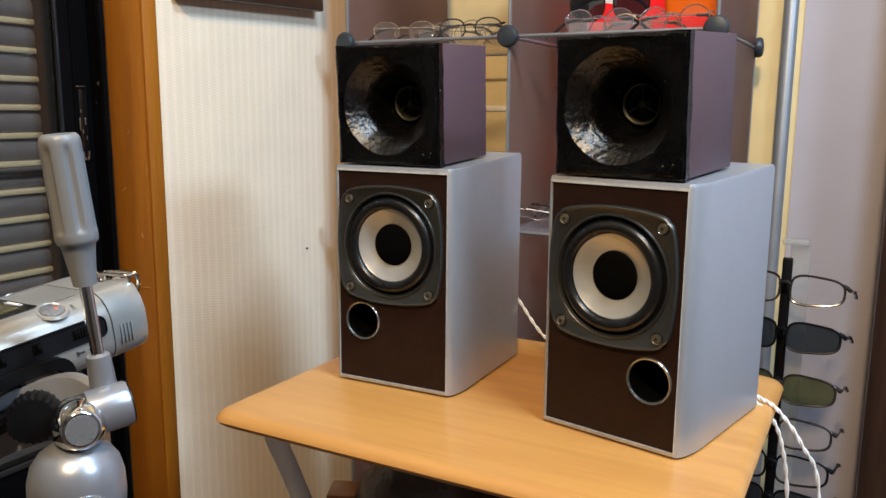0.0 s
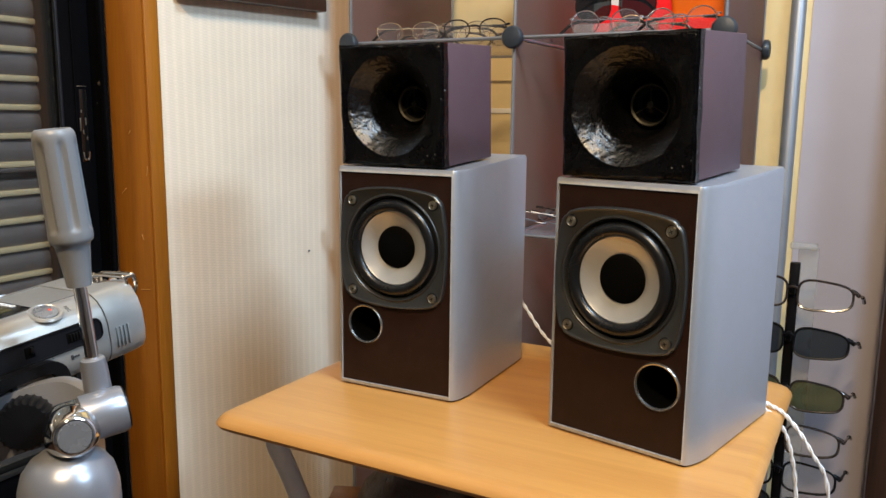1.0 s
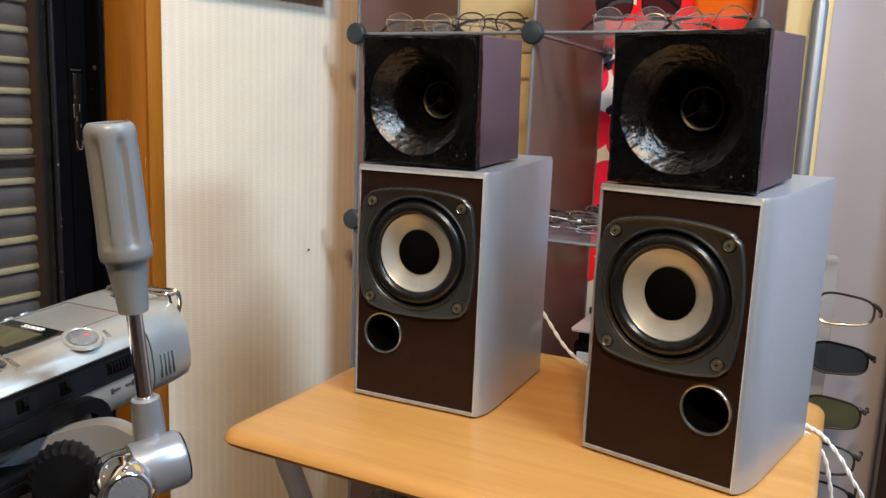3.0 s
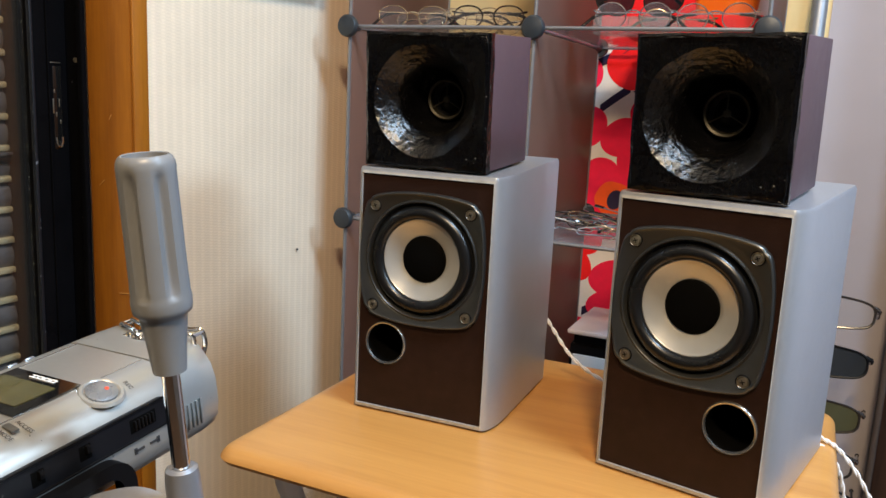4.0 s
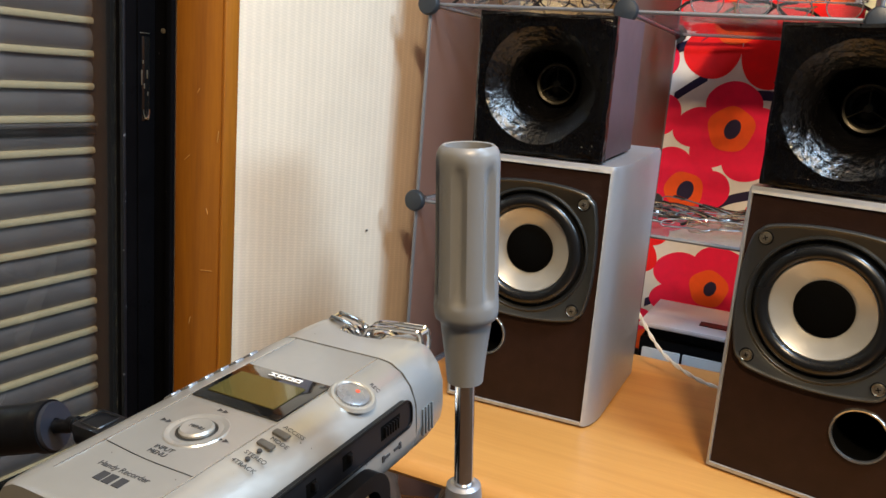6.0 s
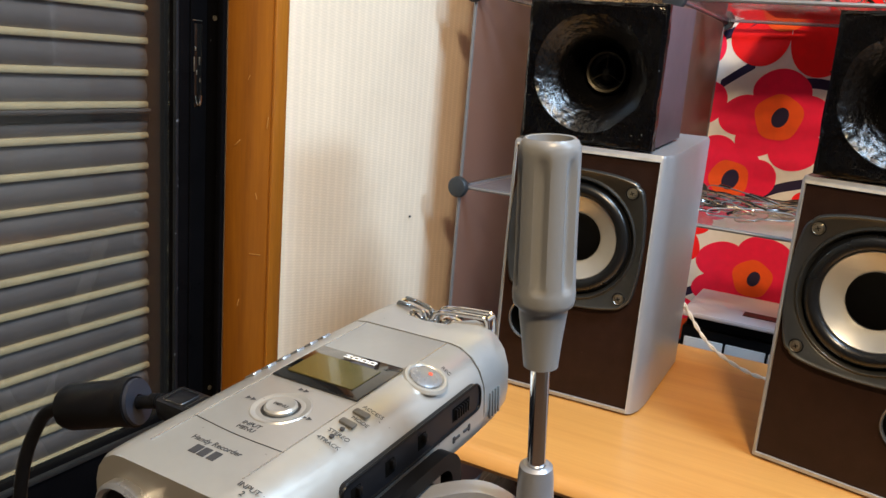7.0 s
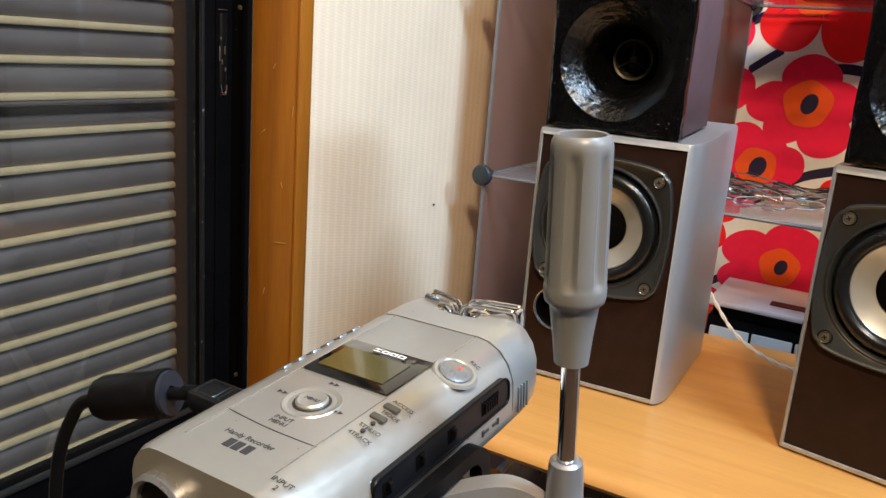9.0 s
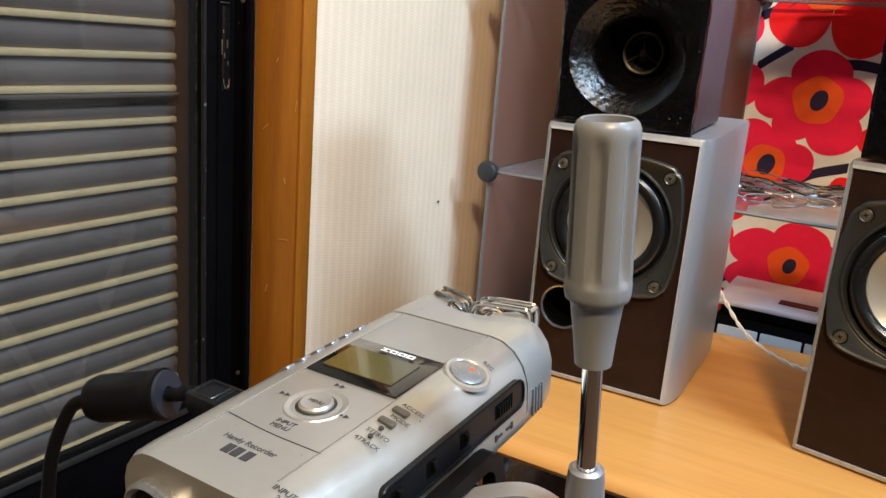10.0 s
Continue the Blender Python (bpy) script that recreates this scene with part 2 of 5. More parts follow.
M = {
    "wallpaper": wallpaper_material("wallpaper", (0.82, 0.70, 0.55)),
    "cream": material("cream_plaster", (0.72, 0.57, 0.30), 0.8, scale=20, bump=0.1),
    "white_wall": material("white_wall_board", (0.42, 0.385, 0.42), 0.6, vary=0.04, scale=15, bump=0.05),
    "ceiling": material("ceiling_paint", (0.78, 0.77, 0.74), 0.9, vary=0.04, scale=10),
    "floor": wood_material("floor_wood", (0.16, 0.09, 0.05), (0.08, 0.04, 0.02), "Y"),
    "casing": wood_material("casing_wood", (0.36, 0.128, 0.009), (0.21, 0.064, 0.0045), "Z", 8, 0.40, 0.12),
    "beech": wood_material("beech_board", (0.60, 0.300, 0.082), (0.46, 0.208, 0.052), "X", 8, 0.36, 0.2, 0.35),
    "bare_wood": material("bare_scratch_wood", (0.46, 0.22, 0.05), 0.6, vary=0.2, scale=90),
    "dark_wood": wood_material("dark_wood", (0.055, 0.024, 0.014), (0.012, 0.006, 0.004), "Z", 6, 0.35, 0.3),
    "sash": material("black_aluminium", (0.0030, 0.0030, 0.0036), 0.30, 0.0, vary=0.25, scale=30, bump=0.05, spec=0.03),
    "worn_edge": material("worn_edge_strip", (0.008, 0.009, 0.012), 0.4, 0.2, vary=0.4, scale=40),
    "bronze": material("dark_bronze", (0.007, 0.0042, 0.002), 0.5, 0.0, vary=0.3, scale=30),
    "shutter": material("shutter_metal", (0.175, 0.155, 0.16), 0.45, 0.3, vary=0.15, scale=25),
    # the slats' warm highlight is put into the lip colour, far paler than the slat
    "lip_highlight": material("shutter_lip_highlight", (0.70, 0.57, 0.36), 0.45, 0.1, vary=0.15, scale=25),
    "glass": clear_material("window_glass", (0.76, 0.77, 0.75), (0.10, 0.10, 0.10), 0.05, 0.02, gloss=0.055),
    "silver": material("silver_lacquer", (0.425, 0.455, 0.510), 0.34, 0.62, vary=0.03, scale=300, bump=0.04, bump_scale=1500),
    "chipped": material("pale_rim", (0.42, 0.41, 0.395), 0.5, 0.2, vary=0.3, scale=120),
    "baffle": material("brown_baffle", (0.019, 0.0085, 0.006), 0.42, vary=0.25, scale=80, bump=0.12, bump_scale=500, spec=0.2),
    "frame_metal": material("gunmetal_frame", (0.085, 0.089, 0.090), 0.32, 0.8, vary=0.05, scale=60),
    "rubber": material("black_rubber", (0.006, 0.0065, 0.0075), 0.28, vary=0.1, scale=14),
    "cone": material("silver_cone", (0.54, 0.54, 0.52), 0.32, 0.6, vary=0.05, scale=60),
    "dust_cap": material("black_dust_cap", (0.002, 0.002, 0.002), 0.8, vary=0.1, scale=200, bump=0.1, bump_scale=900, spec=0.03),
    "black": material("black_plastic", (0.0035, 0.0035, 0.0042), 0.36, vary=0.15, scale=90, spec=0.14),
    "gloss_black": material("gloss_black_paint", (0.0015, 0.0015, 0.002), 0.12, vary=0.2, scale=60, bump=1.0, bump_scale=150, coat=0.0, spec=0.34),
    "horn_paint": material("horn_paint", (0.0015, 0.0015, 0.002), 0.25, vary=0.2, scale=60, bump=0.85, bump_scale=170, coat=0.0, spec=0.75),
    "mauve": material("mauve_paint", (0.086, 0.048, 0.058), 0.55, vary=0.07, scale=60, bump=0.08, bump_scale=600),
    "chrome": material("chrome", (0.72, 0.72, 0.72), 0.08, 1.0, vary=0.03, scale=40),
    "steel": material("screw_steel", (0.40, 0.37, 0.30), 0.3, 0.9, vary=0.1, scale=300),
    "port_metal": material("port_metal", (0.46, 0.45, 0.43), 0.2, 0.9, vary=0.06, scale=120),
    "dim_wall": material("dim_room_stand_in", (0.20, 0.185, 0.18), 0.7, vary=0.06, scale=12, bump=0.05),
    "brass": material("dull_brass", (0.045, 0.040, 0.028), 0.45, 0.6, vary=0.1, scale=200),
    "grey_plastic": material("grey_grip", (0.165, 0.170, 0.178), 0.36, vary=0.05, scale=80, spec=0.4),
    "cast": material("silver_casting", (0.27, 0.28, 0.30), 0.27, 0.65, vary=0.03, scale=150),
    "satin": material("satin_silver", (0.27, 0.28, 0.31), 0.30, 0.60, vary=0.02, scale=20),
    "pale_casting": material("pale_casting", (0.29, 0.30, 0.33), 0.30, 0.40, vary=0.02, scale=20),
    "champagne": material("champagne_plastic", (0.37, 0.362, 0.340), 0.31, 0.55, vary=0.03, scale=300),
    "lcd": material("lcd_glass", (0.068, 0.060, 0.020), 0.12, vary=0.12, scale=50, coat=0.6),
    "key_grey": material("key_grey", (0.062, 0.060, 0.056), 0.4, vary=0.05, scale=80),
    "panel_black": material("switch_panel_black", (0.0055, 0.006, 0.008), 0.34, vary=0.15, scale=90, spec=0.25),
    "gloss_panel": material("gloss_panel", (0.006, 0.006, 0.006), 0.06, vary=0.1, scale=60, coat=0.5),
    "print": material("dark_print", (0.025, 0.025, 0.028), 0.6, vary=0.05, scale=60),
    "white_print": material("white_print", (0.75, 0.75, 0.74), 0.6, vary=0.03, scale=60),
    "red_lamp": material("red_button_dot", (0.75, 0.07, 0.03), 0.4, vary=0.03, scale=60),
    "leg": material("white_enamel", (0.80, 0.83, 0.84), 0.35, vary=0.04, scale=60),
    "cable": material("white_cable", (0.78, 0.77, 0.78), 0.45, vary=0.06, scale=200),
    "knob": material("slate_knob", (0.022, 0.028, 0.035), 0.42, vary=0.08, scale=100),
    "rod": material("grey_rod", (0.22, 0.225, 0.24), 0.38, 0.5, vary=0.05, scale=80),
    "pole": material("grey_pole", (0.25, 0.26, 0.28), 0.45, 0.5, vary=0.05, scale=40),
    "smoke": frosted_material("smoke_panel", (0.205, 0.14, 0.118), (0.64, 0.46, 0.40), 0.18, 0.50, 0.38),
    "ferrite_cap": material("slate_cap", (0.015, 0.018, 0.028), 0.4, vary=0.1, scale=90),
    "label": material("pale_label", (0.80, 0.77, 0.70), 0.6, vary=0.04, scale=60),
    "shelf_clear": clear_material("clear_shelf", (0.93, 0.93, 0.95), (0.50, 0.50, 0.55), 0.20, 0.12),
    "lens": clear_material("clear_lens", (0.93, 0.93, 0.93), (0.6, 0.6, 0.62), 0.06, 0.03),
    "lens_dark": clear_material("dark_lens", (0.10, 0.115, 0.12), (0.02, 0.025, 0.03), 0.35, 0.05),
    "lens_green": clear_material("green_lens", (0.30, 0.31, 0.15), (0.05, 0.055, 0.03), 0.3, 0.05),
    "wire_gold": material("pale_gold_wire", (0.86, 0.68, 0.44), 0.17, 0.9, vary=0.05, scale=90),
    "wire_silver": material("silver_wire", (0.75, 0.73, 0.74), 0.15, 0.95, vary=0.05, scale=90),
    "tort": material("dark_acetate", (0.020, 0.014, 0.011), 0.2, vary=0.3, scale=60, coat=0.4),
    "cloth": material("white_canvas", (0.86, 0.82, 0.78), 0.9, vary=0.05, scale=90, bump=0.25, bump_scale=1400),
    "crimson": material("crimson_dye", (0.92, 0.010, 0.070), 0.9, vary=0.10, scale=70, bump=0.25, bump_scale=1400),
    "scarlet": material("scarlet_dye", (0.92, 0.008, 0.012), 0.9, vary=0.10, scale=70, bump=0.25, bump_scale=1400),
    "orange_dye": material("orange_dye", (0.95, 0.105, 0.012), 0.9, vary=0.10, scale=70, bump=0.25, bump_scale=1400),
    "navy": material("navy_dye", (0.022, 0.014, 0.05), 0.9, vary=0.2, scale=70, bump=0.25, bump_scale=1400),
    "orange": material("orange_plastic", (0.95, 0.22, 0.01), 0.35, vary=0.05, scale=40),
    "drawer": material("white_drawer", (0.60, 0.60, 0.60), 0.4, vary=0.05, scale=40),
    "tray": material("pinkish_tray", (0.62, 0.53, 0.52), 0.45, vary=0.05, scale=40),
    "leather": material("dark_leather", (0.030, 0.012, 0.010), 0.3, vary=0.3, scale=60, bump=0.8, bump_scale=60),
    "leaf": material("spider_leaf", (0.09, 0.14, 0.04), 0.5, vary=0.2, scale=60),
    "acrylic": clear_material("clear_acrylic", (0.88, 0.88, 0.86), (0.7, 0.7, 0.68), 0.18, 0.08),
}


add_specks(M["gloss_black"], (0.14, 0.14, 0.14), 260, 0.98)
add_specks(M["baffle"], (0.16, 0.12, 0.11), 160, 1.02)
add_specks(M["chipped"], (0.035, 0.025, 0.02), 200, 0.93)
add_specks(M["sash"], (0.10, 0.10, 0.11), 120, 0.98)
add_specks(M["worn_edge"], (0.13, 0.14, 0.16), 110, 0.86)
add_specks(M["casing"], (0.55, 0.27, 0.07), 45, 0.99)


# ---- builders ----
def thing(name, label, category, m, group="", kind=""):
    ob = new(name)
    ob.matrix_world = m
    return tagged(ob, label, category, group, kind)


def mesh_of(name, bm, mat, smooth=True):
    me = bpy.data.meshes.new(name)
    bmesh.ops.recalc_face_normals(bm, faces=bm.faces[:])
    for f in bm.faces:
        f.smooth = smooth
    bm.to_mesh(me)
    bm.free()
    me.materials.append(mat)
    if smooth:
        me.set_sharp_from_angle(angle=radians(38))
    return me


def part(name, bm, mat, parent, label="", smooth=True):
    ob = new(name, mesh_of(name, bm, mat, smooth))
    ob.parent = parent
    if label:
        ob["label"] = label
    return ob


def solo(name, bm, mat, label, category, kind="", group="", m=None):
    ob = new(name, mesh_of(name, bm, mat))
    if m is not None:
        ob.matrix_world = m
    return tagged(ob, label, category, group, kind)


def box(bm, c, s, bevel=0.0, m=None, seg=2):
    """A box at c of size s, with rounded edges."""
    r = bmesh.ops.create_cube(bm, size=1.0)
    bmesh.ops.scale(bm, vec=s, verts=r["verts"])
    vs = r["verts"]
    if bevel:
        es = list({e for v in vs for e in v.link_edges})
        out = bmesh.ops.bevel(bm, geom=es, offset=bevel, segments=seg, affect="EDGES", profile=0.5)
        vs = list({v for f in out["faces"] for v in f.verts} | {v for v in vs if v.is_valid})
    bmesh.ops.translate(bm, vec=c, verts=vs)
    if m is not None:
        bmesh.ops.transform(bm, matrix=m, verts=vs)
    return bm


def lathe(bm, profile, seg=48, m=None, close=False):
    """Turn (radius, height) pairs round the z axis."""
    rings = []
    for r, z in profile:
        if r < 1e-6:
            rings.append([bm.verts.new((0, 0, z))])
        else:
            rings.append([bm.verts.new((r * math.cos(2 * math.pi * i / seg), r * math.sin(2 * math.pi * i / seg), z)) for i in range(seg)])
    pairs = list(zip(rings, rings[1:]))
    if close:
        pairs.append((rings[-1], rings[0]))
    for a, b in pairs:
        for i in range(seg):
            j = (i + 1) % seg
            q = [a[i % len(a)], a[j % len(a)], b[j % len(b)], b[i % len(b)]]
            u = []
            for v in q:
                if v not in u:
                    u.append(v)
            if len(u) > 2:
                bm.faces.new(u)
    vs = [v for r in rings for v in r]
    if m is not None:
        bmesh.ops.transform(bm, matrix=m, verts=vs)
    return bm


def sweep(bm, pts, r, seg=8, closed=False, m=None, flat=1.0):
    """A round bar of radius r (or a list of radii) along pts."""
    pts = [Vector(p) for p in pts]
    n = len(pts)
    rad = r if isinstance(r, (list, tuple)) else [r] * n
    rings, up = [], None
    for i, p in enumerate(pts):
        a = pts[(i - 1) % n] if closed or i else p
        b = pts[(i + 1) % n] if closed or i < n - 1 else p
        d = (b - a).normalized()
        if up is None:
            up = d.orthogonal().normalized()
        up = (up - d * up.dot(d)).normalized()
        side = d.cross(up)
        rings.append([bm.verts.new(p + (up * math.cos(2 * math.pi * k / seg) + side * flat * math.sin(2 * math.pi * k / seg)) * rad[i]) for k in range(seg)])
    for i in range(n if closed else n - 1):
        a, b = rings[i], rings[(i + 1) % n]
        for k in range(seg):
            bm.faces.new((a[k], a[(k + 1) % seg], b[(k + 1) % seg], b[k]))
    if not closed:
        bm.faces.new(rings[0])
        bm.faces.new(rings[-1][::-1])
    if m is not None:
        bmesh.ops.transform(bm, matrix=m, verts=[v for q in rings for v in q])
    return bm


def curve_points(ctrl, steps=10):
    """A smooth line through the control points."""
    c = [Vector(p) for p in ctrl]
    c = [c[0] * 2 - c[1]] + c + [c[-1] * 2 - c[-2]]
    out = []
    for i in range(1, len(c) - 2):
        for k in range(steps):
            t = k / steps
            a, b, d, e = c[i - 1], c[i], c[i + 1], c[i + 2]
            out.append(0.5 * (2 * b + (d - a) * t + (2 * a - 5 * b + 4 * d - e) * t * t + (3 * b - a - 3 * d + e) * t ** 3))
    out.append(c[-2])
    return out


def prism(bm, outline, z0, z1, m=None):
    """An upright block over an outline in x and y."""
    lo = [bm.verts.new((x, y, z0)) for x, y in outline]
    hi = [bm.verts.new((x, y, z1)) for x, y in outline]
    n = len(outline)
    bm.faces.new(lo[::-1])
    bm.faces.new(hi)
    for i in range(n):
        bm.faces.new((lo[i], lo[(i + 1) % n], hi[(i + 1) % n], hi[i]))
    if m is not None:
        bmesh.ops.transform(bm, matrix=m, verts=lo + hi)
    return bm


def rounded(x0, y0, x1, y1, radii, seg=6):
    """A rectangle's outline with its own radius at each corner, from (x0, y0) round by (x1, y0)."""
    out = []
    for (cx, cy, a), r in zip(((x0, y0, 180), (x1, y0, 270), (x1, y1, 0), (x0, y1, 90)), radii):
        sx, sy = (1 if cx == x0 else -1), (1 if cy == y0 else -1)
        for k in range(seg + 1):
            t = radians(a + 90 * k / seg)
            out.append((cx + sx * r + r * math.cos(t), cy + sy * r + r * math.sin(t)))
    return out


def holed_plate(bm, x0, z0, x1, z1, cx, cz, r, y, seg=48, depth=0.0):
    """A flat plate in the plane y with a round hole in it; depth: how far the hole's wall goes back."""
    ang = [2 * math.pi * i / seg for i in range(seg)]
    ang += [math.atan2(z - cz, x - cx) % (2 * math.pi) for x in (x0, x1) for z in (z0, z1)]
    ang = sorted(set(round(a, 6) for a in ang))
    inner, outer, back = [], [], []
    for a in ang:
        c, s = math.cos(a), math.sin(a)
        k = min((((x1 if c > 0 else x0) - cx) / c) if abs(c) > 1e-9 else 9, (((z1 if s > 0 else z0) - cz) / s) if abs(s) > 1e-9 else 9)
        inner.append(bm.verts.new((cx + r * c, y, cz + r * s)))
        outer.append(bm.verts.new((cx + k * c, y, cz + k * s)))
        if depth:
            back.append(bm.verts.new((cx + r * c, y + depth, cz + r * s)))
    n = len(ang)
    for i in range(n):
        j = (i + 1) % n
        bm.faces.new((inner[i], inner[j], outer[j], outer[i]))
        if depth:
            bm.faces.new((inner[i], back[i], back[j], inner[j]))
    return outer


FRONT = pose(0, 0, 0, 90)  # turns a lathe's axis towards the viewer (-y)


def lettering(text, size, m, parent, mat, name="lettering"):
    cu = bpy.data.curves.new("font", "FONT")
    cu.body, cu.size, cu.align_x, cu.align_y, cu.extrude = text, size, "CENTER", "CENTER", 0.00004
    tmp = bpy.data.objects.new("font", cu)
    me = bpy.data.meshes.new_from_object(tmp)
    bpy.data.objects.remove(tmp)
    me.materials.clear()
    me.materials.append(mat)
    ob = new(name, me)
    ob.parent = parent
    ob.matrix_basis = m
    return ob


# ---- structure ----
WALL_X, BACK_Y = -0.904, 1.660
JAMB_Y = 0.841


def slab(name, c, s, mat, label, category, bevel=0.0):
    return solo(name, box(bmesh.new(), c, s, bevel), mat, label, category, "structure")


slab("floor", (0.2, 0.0, -0.05), (3.6, 4.6, 0.1), M["floor"], "dark brown wooden floor boards", "floor")
slab("ceiling", (0.2, 0.0, 2.45), (3.6, 4.6, 0.1), M["ceiling"], "plain off-white ceiling", "ceiling")
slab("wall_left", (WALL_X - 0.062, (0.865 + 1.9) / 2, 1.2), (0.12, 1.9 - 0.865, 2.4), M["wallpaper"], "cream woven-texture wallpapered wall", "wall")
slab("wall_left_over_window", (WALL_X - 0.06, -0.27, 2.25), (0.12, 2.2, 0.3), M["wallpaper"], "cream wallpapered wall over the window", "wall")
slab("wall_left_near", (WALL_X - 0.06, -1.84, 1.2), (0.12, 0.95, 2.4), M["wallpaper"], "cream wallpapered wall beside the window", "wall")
slab("wall_back_left", (-0.5325, BACK_Y + 0.06, 1.2), (0.745, 0.12, 2.4), M["cream"], "warm cream painted back wall behind the rack", "wall")
slab("wall_back", (0.6725, BACK_Y + 0.058, 1.2), (1.665, 0.12, 2.4), M["white_wall"], "plain off-white painted back wall", "wall")
# unseen closing walls, coloured dark so chrome and lacquer reflect a dim room
slab("wall_right", (1.75, -0.2, 1.2), (0.12, 4.2, 2.4), M["dim_wall"], "plain unseen side wall, coloured dark for dim reflections", "wall")
slab("wall_behind", (0.3, -2.25, 1.2), (2.9, 0.12, 2.4), M["dim_wall"], "plain unseen rear wall, coloured dark for dim reflections", "wall")
slab("pillar", (0.065, 1.607, 1.2), (0.14, 0.10, 2.4), M["dark_wood"], "dark brown stained wooden post", "post", 0.004)

# the window: wooden casing, black aluminium sash, glass, and a roller shutter outside
win = thing("window_1", "black aluminium sliding window in orange-brown wooden casing, roller shutter down", "window", pose(0, 0, 0), kind="structure")
bm = bmesh.new()
box(bm, (-0.946, JAMB_Y + 0.0115, 1.05), (0.072, 0.022, 2.1), 0.0015)
part("casing", bm, M["casing"], win, "orange-brown varnished wooden jamb")
bm = bmesh.new()
box(bm, (-0.9075, JAMB_Y + 0.0120, 1.051), (0.0050, 0.0240, 2.102), 0.0018)
part("casing_lip", bm, M["casing"], win)
for x, y, z, ln, tilt in ((-0.962, JAMB_Y - 0.0002, 0.908, 0.012, 50), (-0.929, JAMB_Y - 0.0002, 0.845, 0.008, -20), (-0.929, JAMB_Y - 0.0002, 0.770, 0.018, 85), (-0.945, JAMB_Y - 0.0002, 0.990, 0.007, 30), (-0.914, JAMB_Y - 0.0002, 0.938, 0.014, 8), (-0.955, JAMB_Y - 0.0002, 0.700, 0.010, 15)):
    bm = bmesh.new()
    box(bm, (0, 0, 0), (0.0011, 0.0008, ln), 0.0003, pose(x, y, z, 0, tilt, 0))
    part("scratch", bm, M["bare_wood"], win, "pale scratch in the varnish")
bm = bmesh.new()
box(bm, (-0.9505, -0.25, 2.114), (0.109, 2.19, 0.028), 0.0015)
part("head_casing", bm, M["casing"], win)
bm = bmesh.new()
box(bm, (-0.9505, -1.354, 1.05), (0.105, 0.028, 2.1), 0.0015)
part("casing", bm, M["casing"], win)
bm = bmesh.new()
box(bm, (-1.020, 0.8105, 1.05), (0.024, 0.047, 2.1), 0.002)
box(bm, (-1.0065, 0.8060, 1.05), (0.003, 0.003, 2.1), 0.001)
part("sash_stile", bm, M["sash"], win, "black aluminium stile with dust on its ridges")
bm = bmesh.new()
box(bm, (-1.025, 0.849, 1.05), (0.020, 0.030, 2.1), 0.002)
part("frame_channel", bm, M["sash"], win)
bm = bmesh.new()
box(bm, (-0.9865, 0.8374, 1.05), (0.009, 0.0068, 2.1), 0.001)
part("frame_fin", bm, M["sash"], win, "dusty slate edge of the outer frame")
bm = bmesh.new()
box(bm, (-1.079, 0.828, 1.05), (0.054, 0.056, 2.1), 0.003)
part("shutter_guide", bm, M["bronze"], win, "dark bronze shutter guide rail")
bm = bmesh.new()
box(bm, (-1.0085, 0.7845, 1.05), (0.006, 0.0045, 2.1), 0.0015)
part("worn_edge", bm, M["worn_edge"], win, "slate edge strip with flaked paint")
bm = bmesh.new()
box(bm, (-1.020, -0.270, 0.504), (0.024, 2.11, 0.084), 0.002)
part("bottom_rail", bm, M["sash"], win)
bm = bmesh.new()
box(bm, (-1.0060, -0.270, 0.543), (0.005, 2.11, 0.007), 0.001)
part("rail_ridge", bm, M["frame_metal"], win, "dull metal ridge along the bottom rail")
bm = bmesh.new()
box(bm, (-0.975, -0.265, 0.231), (0.020, 2.04, 0.458), 0.002)
part("sill_board", bm, M["dark_wood"], win, "dark wooden board under the window")
bm = bmesh.new()
box(bm, (-1.020, -0.27, 2.07), (0.024, 2.11, 0.06), 0.002)
part("top_rail", bm, M["sash"], win)
bm = bmesh.new()
box(bm, (-1.022, -0.29, 1.08), (0.004, 2.15, 1.93))
pane = part("pane", bm, M["glass"], win)
pane.visible_shadow = False
bm = bmesh.new()
box(bm, (-1.0082, 0.8185, 0.9980), (0.0016, 0.0120, 0.100), 0.0007)
pull = part("finger_pull", bm, M["gloss_panel"], win, "worn finger pull let into the stile")
bm = bmesh.new()
sweep(bm, curve_points([(-1.0072, 0.8135, 0.962), (-1.0066, 0.8150, 0.9535), (-1.0064, 0.8185, 0.9505), (-1.0066, 0.8220, 0.9535), (-1.0072, 0.8235, 0.962)], 5), 0.0013, 8)
part("pull_lip", bm, M["chrome"], pull, "bright worn lip")
for y, z, h in ((0.8120, 1.000, 0.018), (0.8160, 0.990, 0.006), (0.8205, 1.004, 0.010), (0.8215, 0.981, 0.005), (0.8140, 1.018, 0.004)):
    bm = bmesh.new()
    box(bm, (-1.0071, y, z), (0.0008, 0.0016, h), 0.0003)
    part("scrape", bm, M["steel"], pull, "bare metal scrape")
bm = bmesh.new()
box(bm, (-1.0078, 0.8170, 1.0520), (0.0012, 0.0150, 0.0010), 0.0003)
part("latch_edge", bm, M["steel"], pull)
for z in (1.057, 0.560):
    bm = bmesh.new()
    lathe(bm, [(0, 0.002), (0.003, 0.0015), (0.0034, 0)], 12, pose(-1.015, 0.853, z, 0, 90, 0))
    part("screw", bm, M["steel"], win)

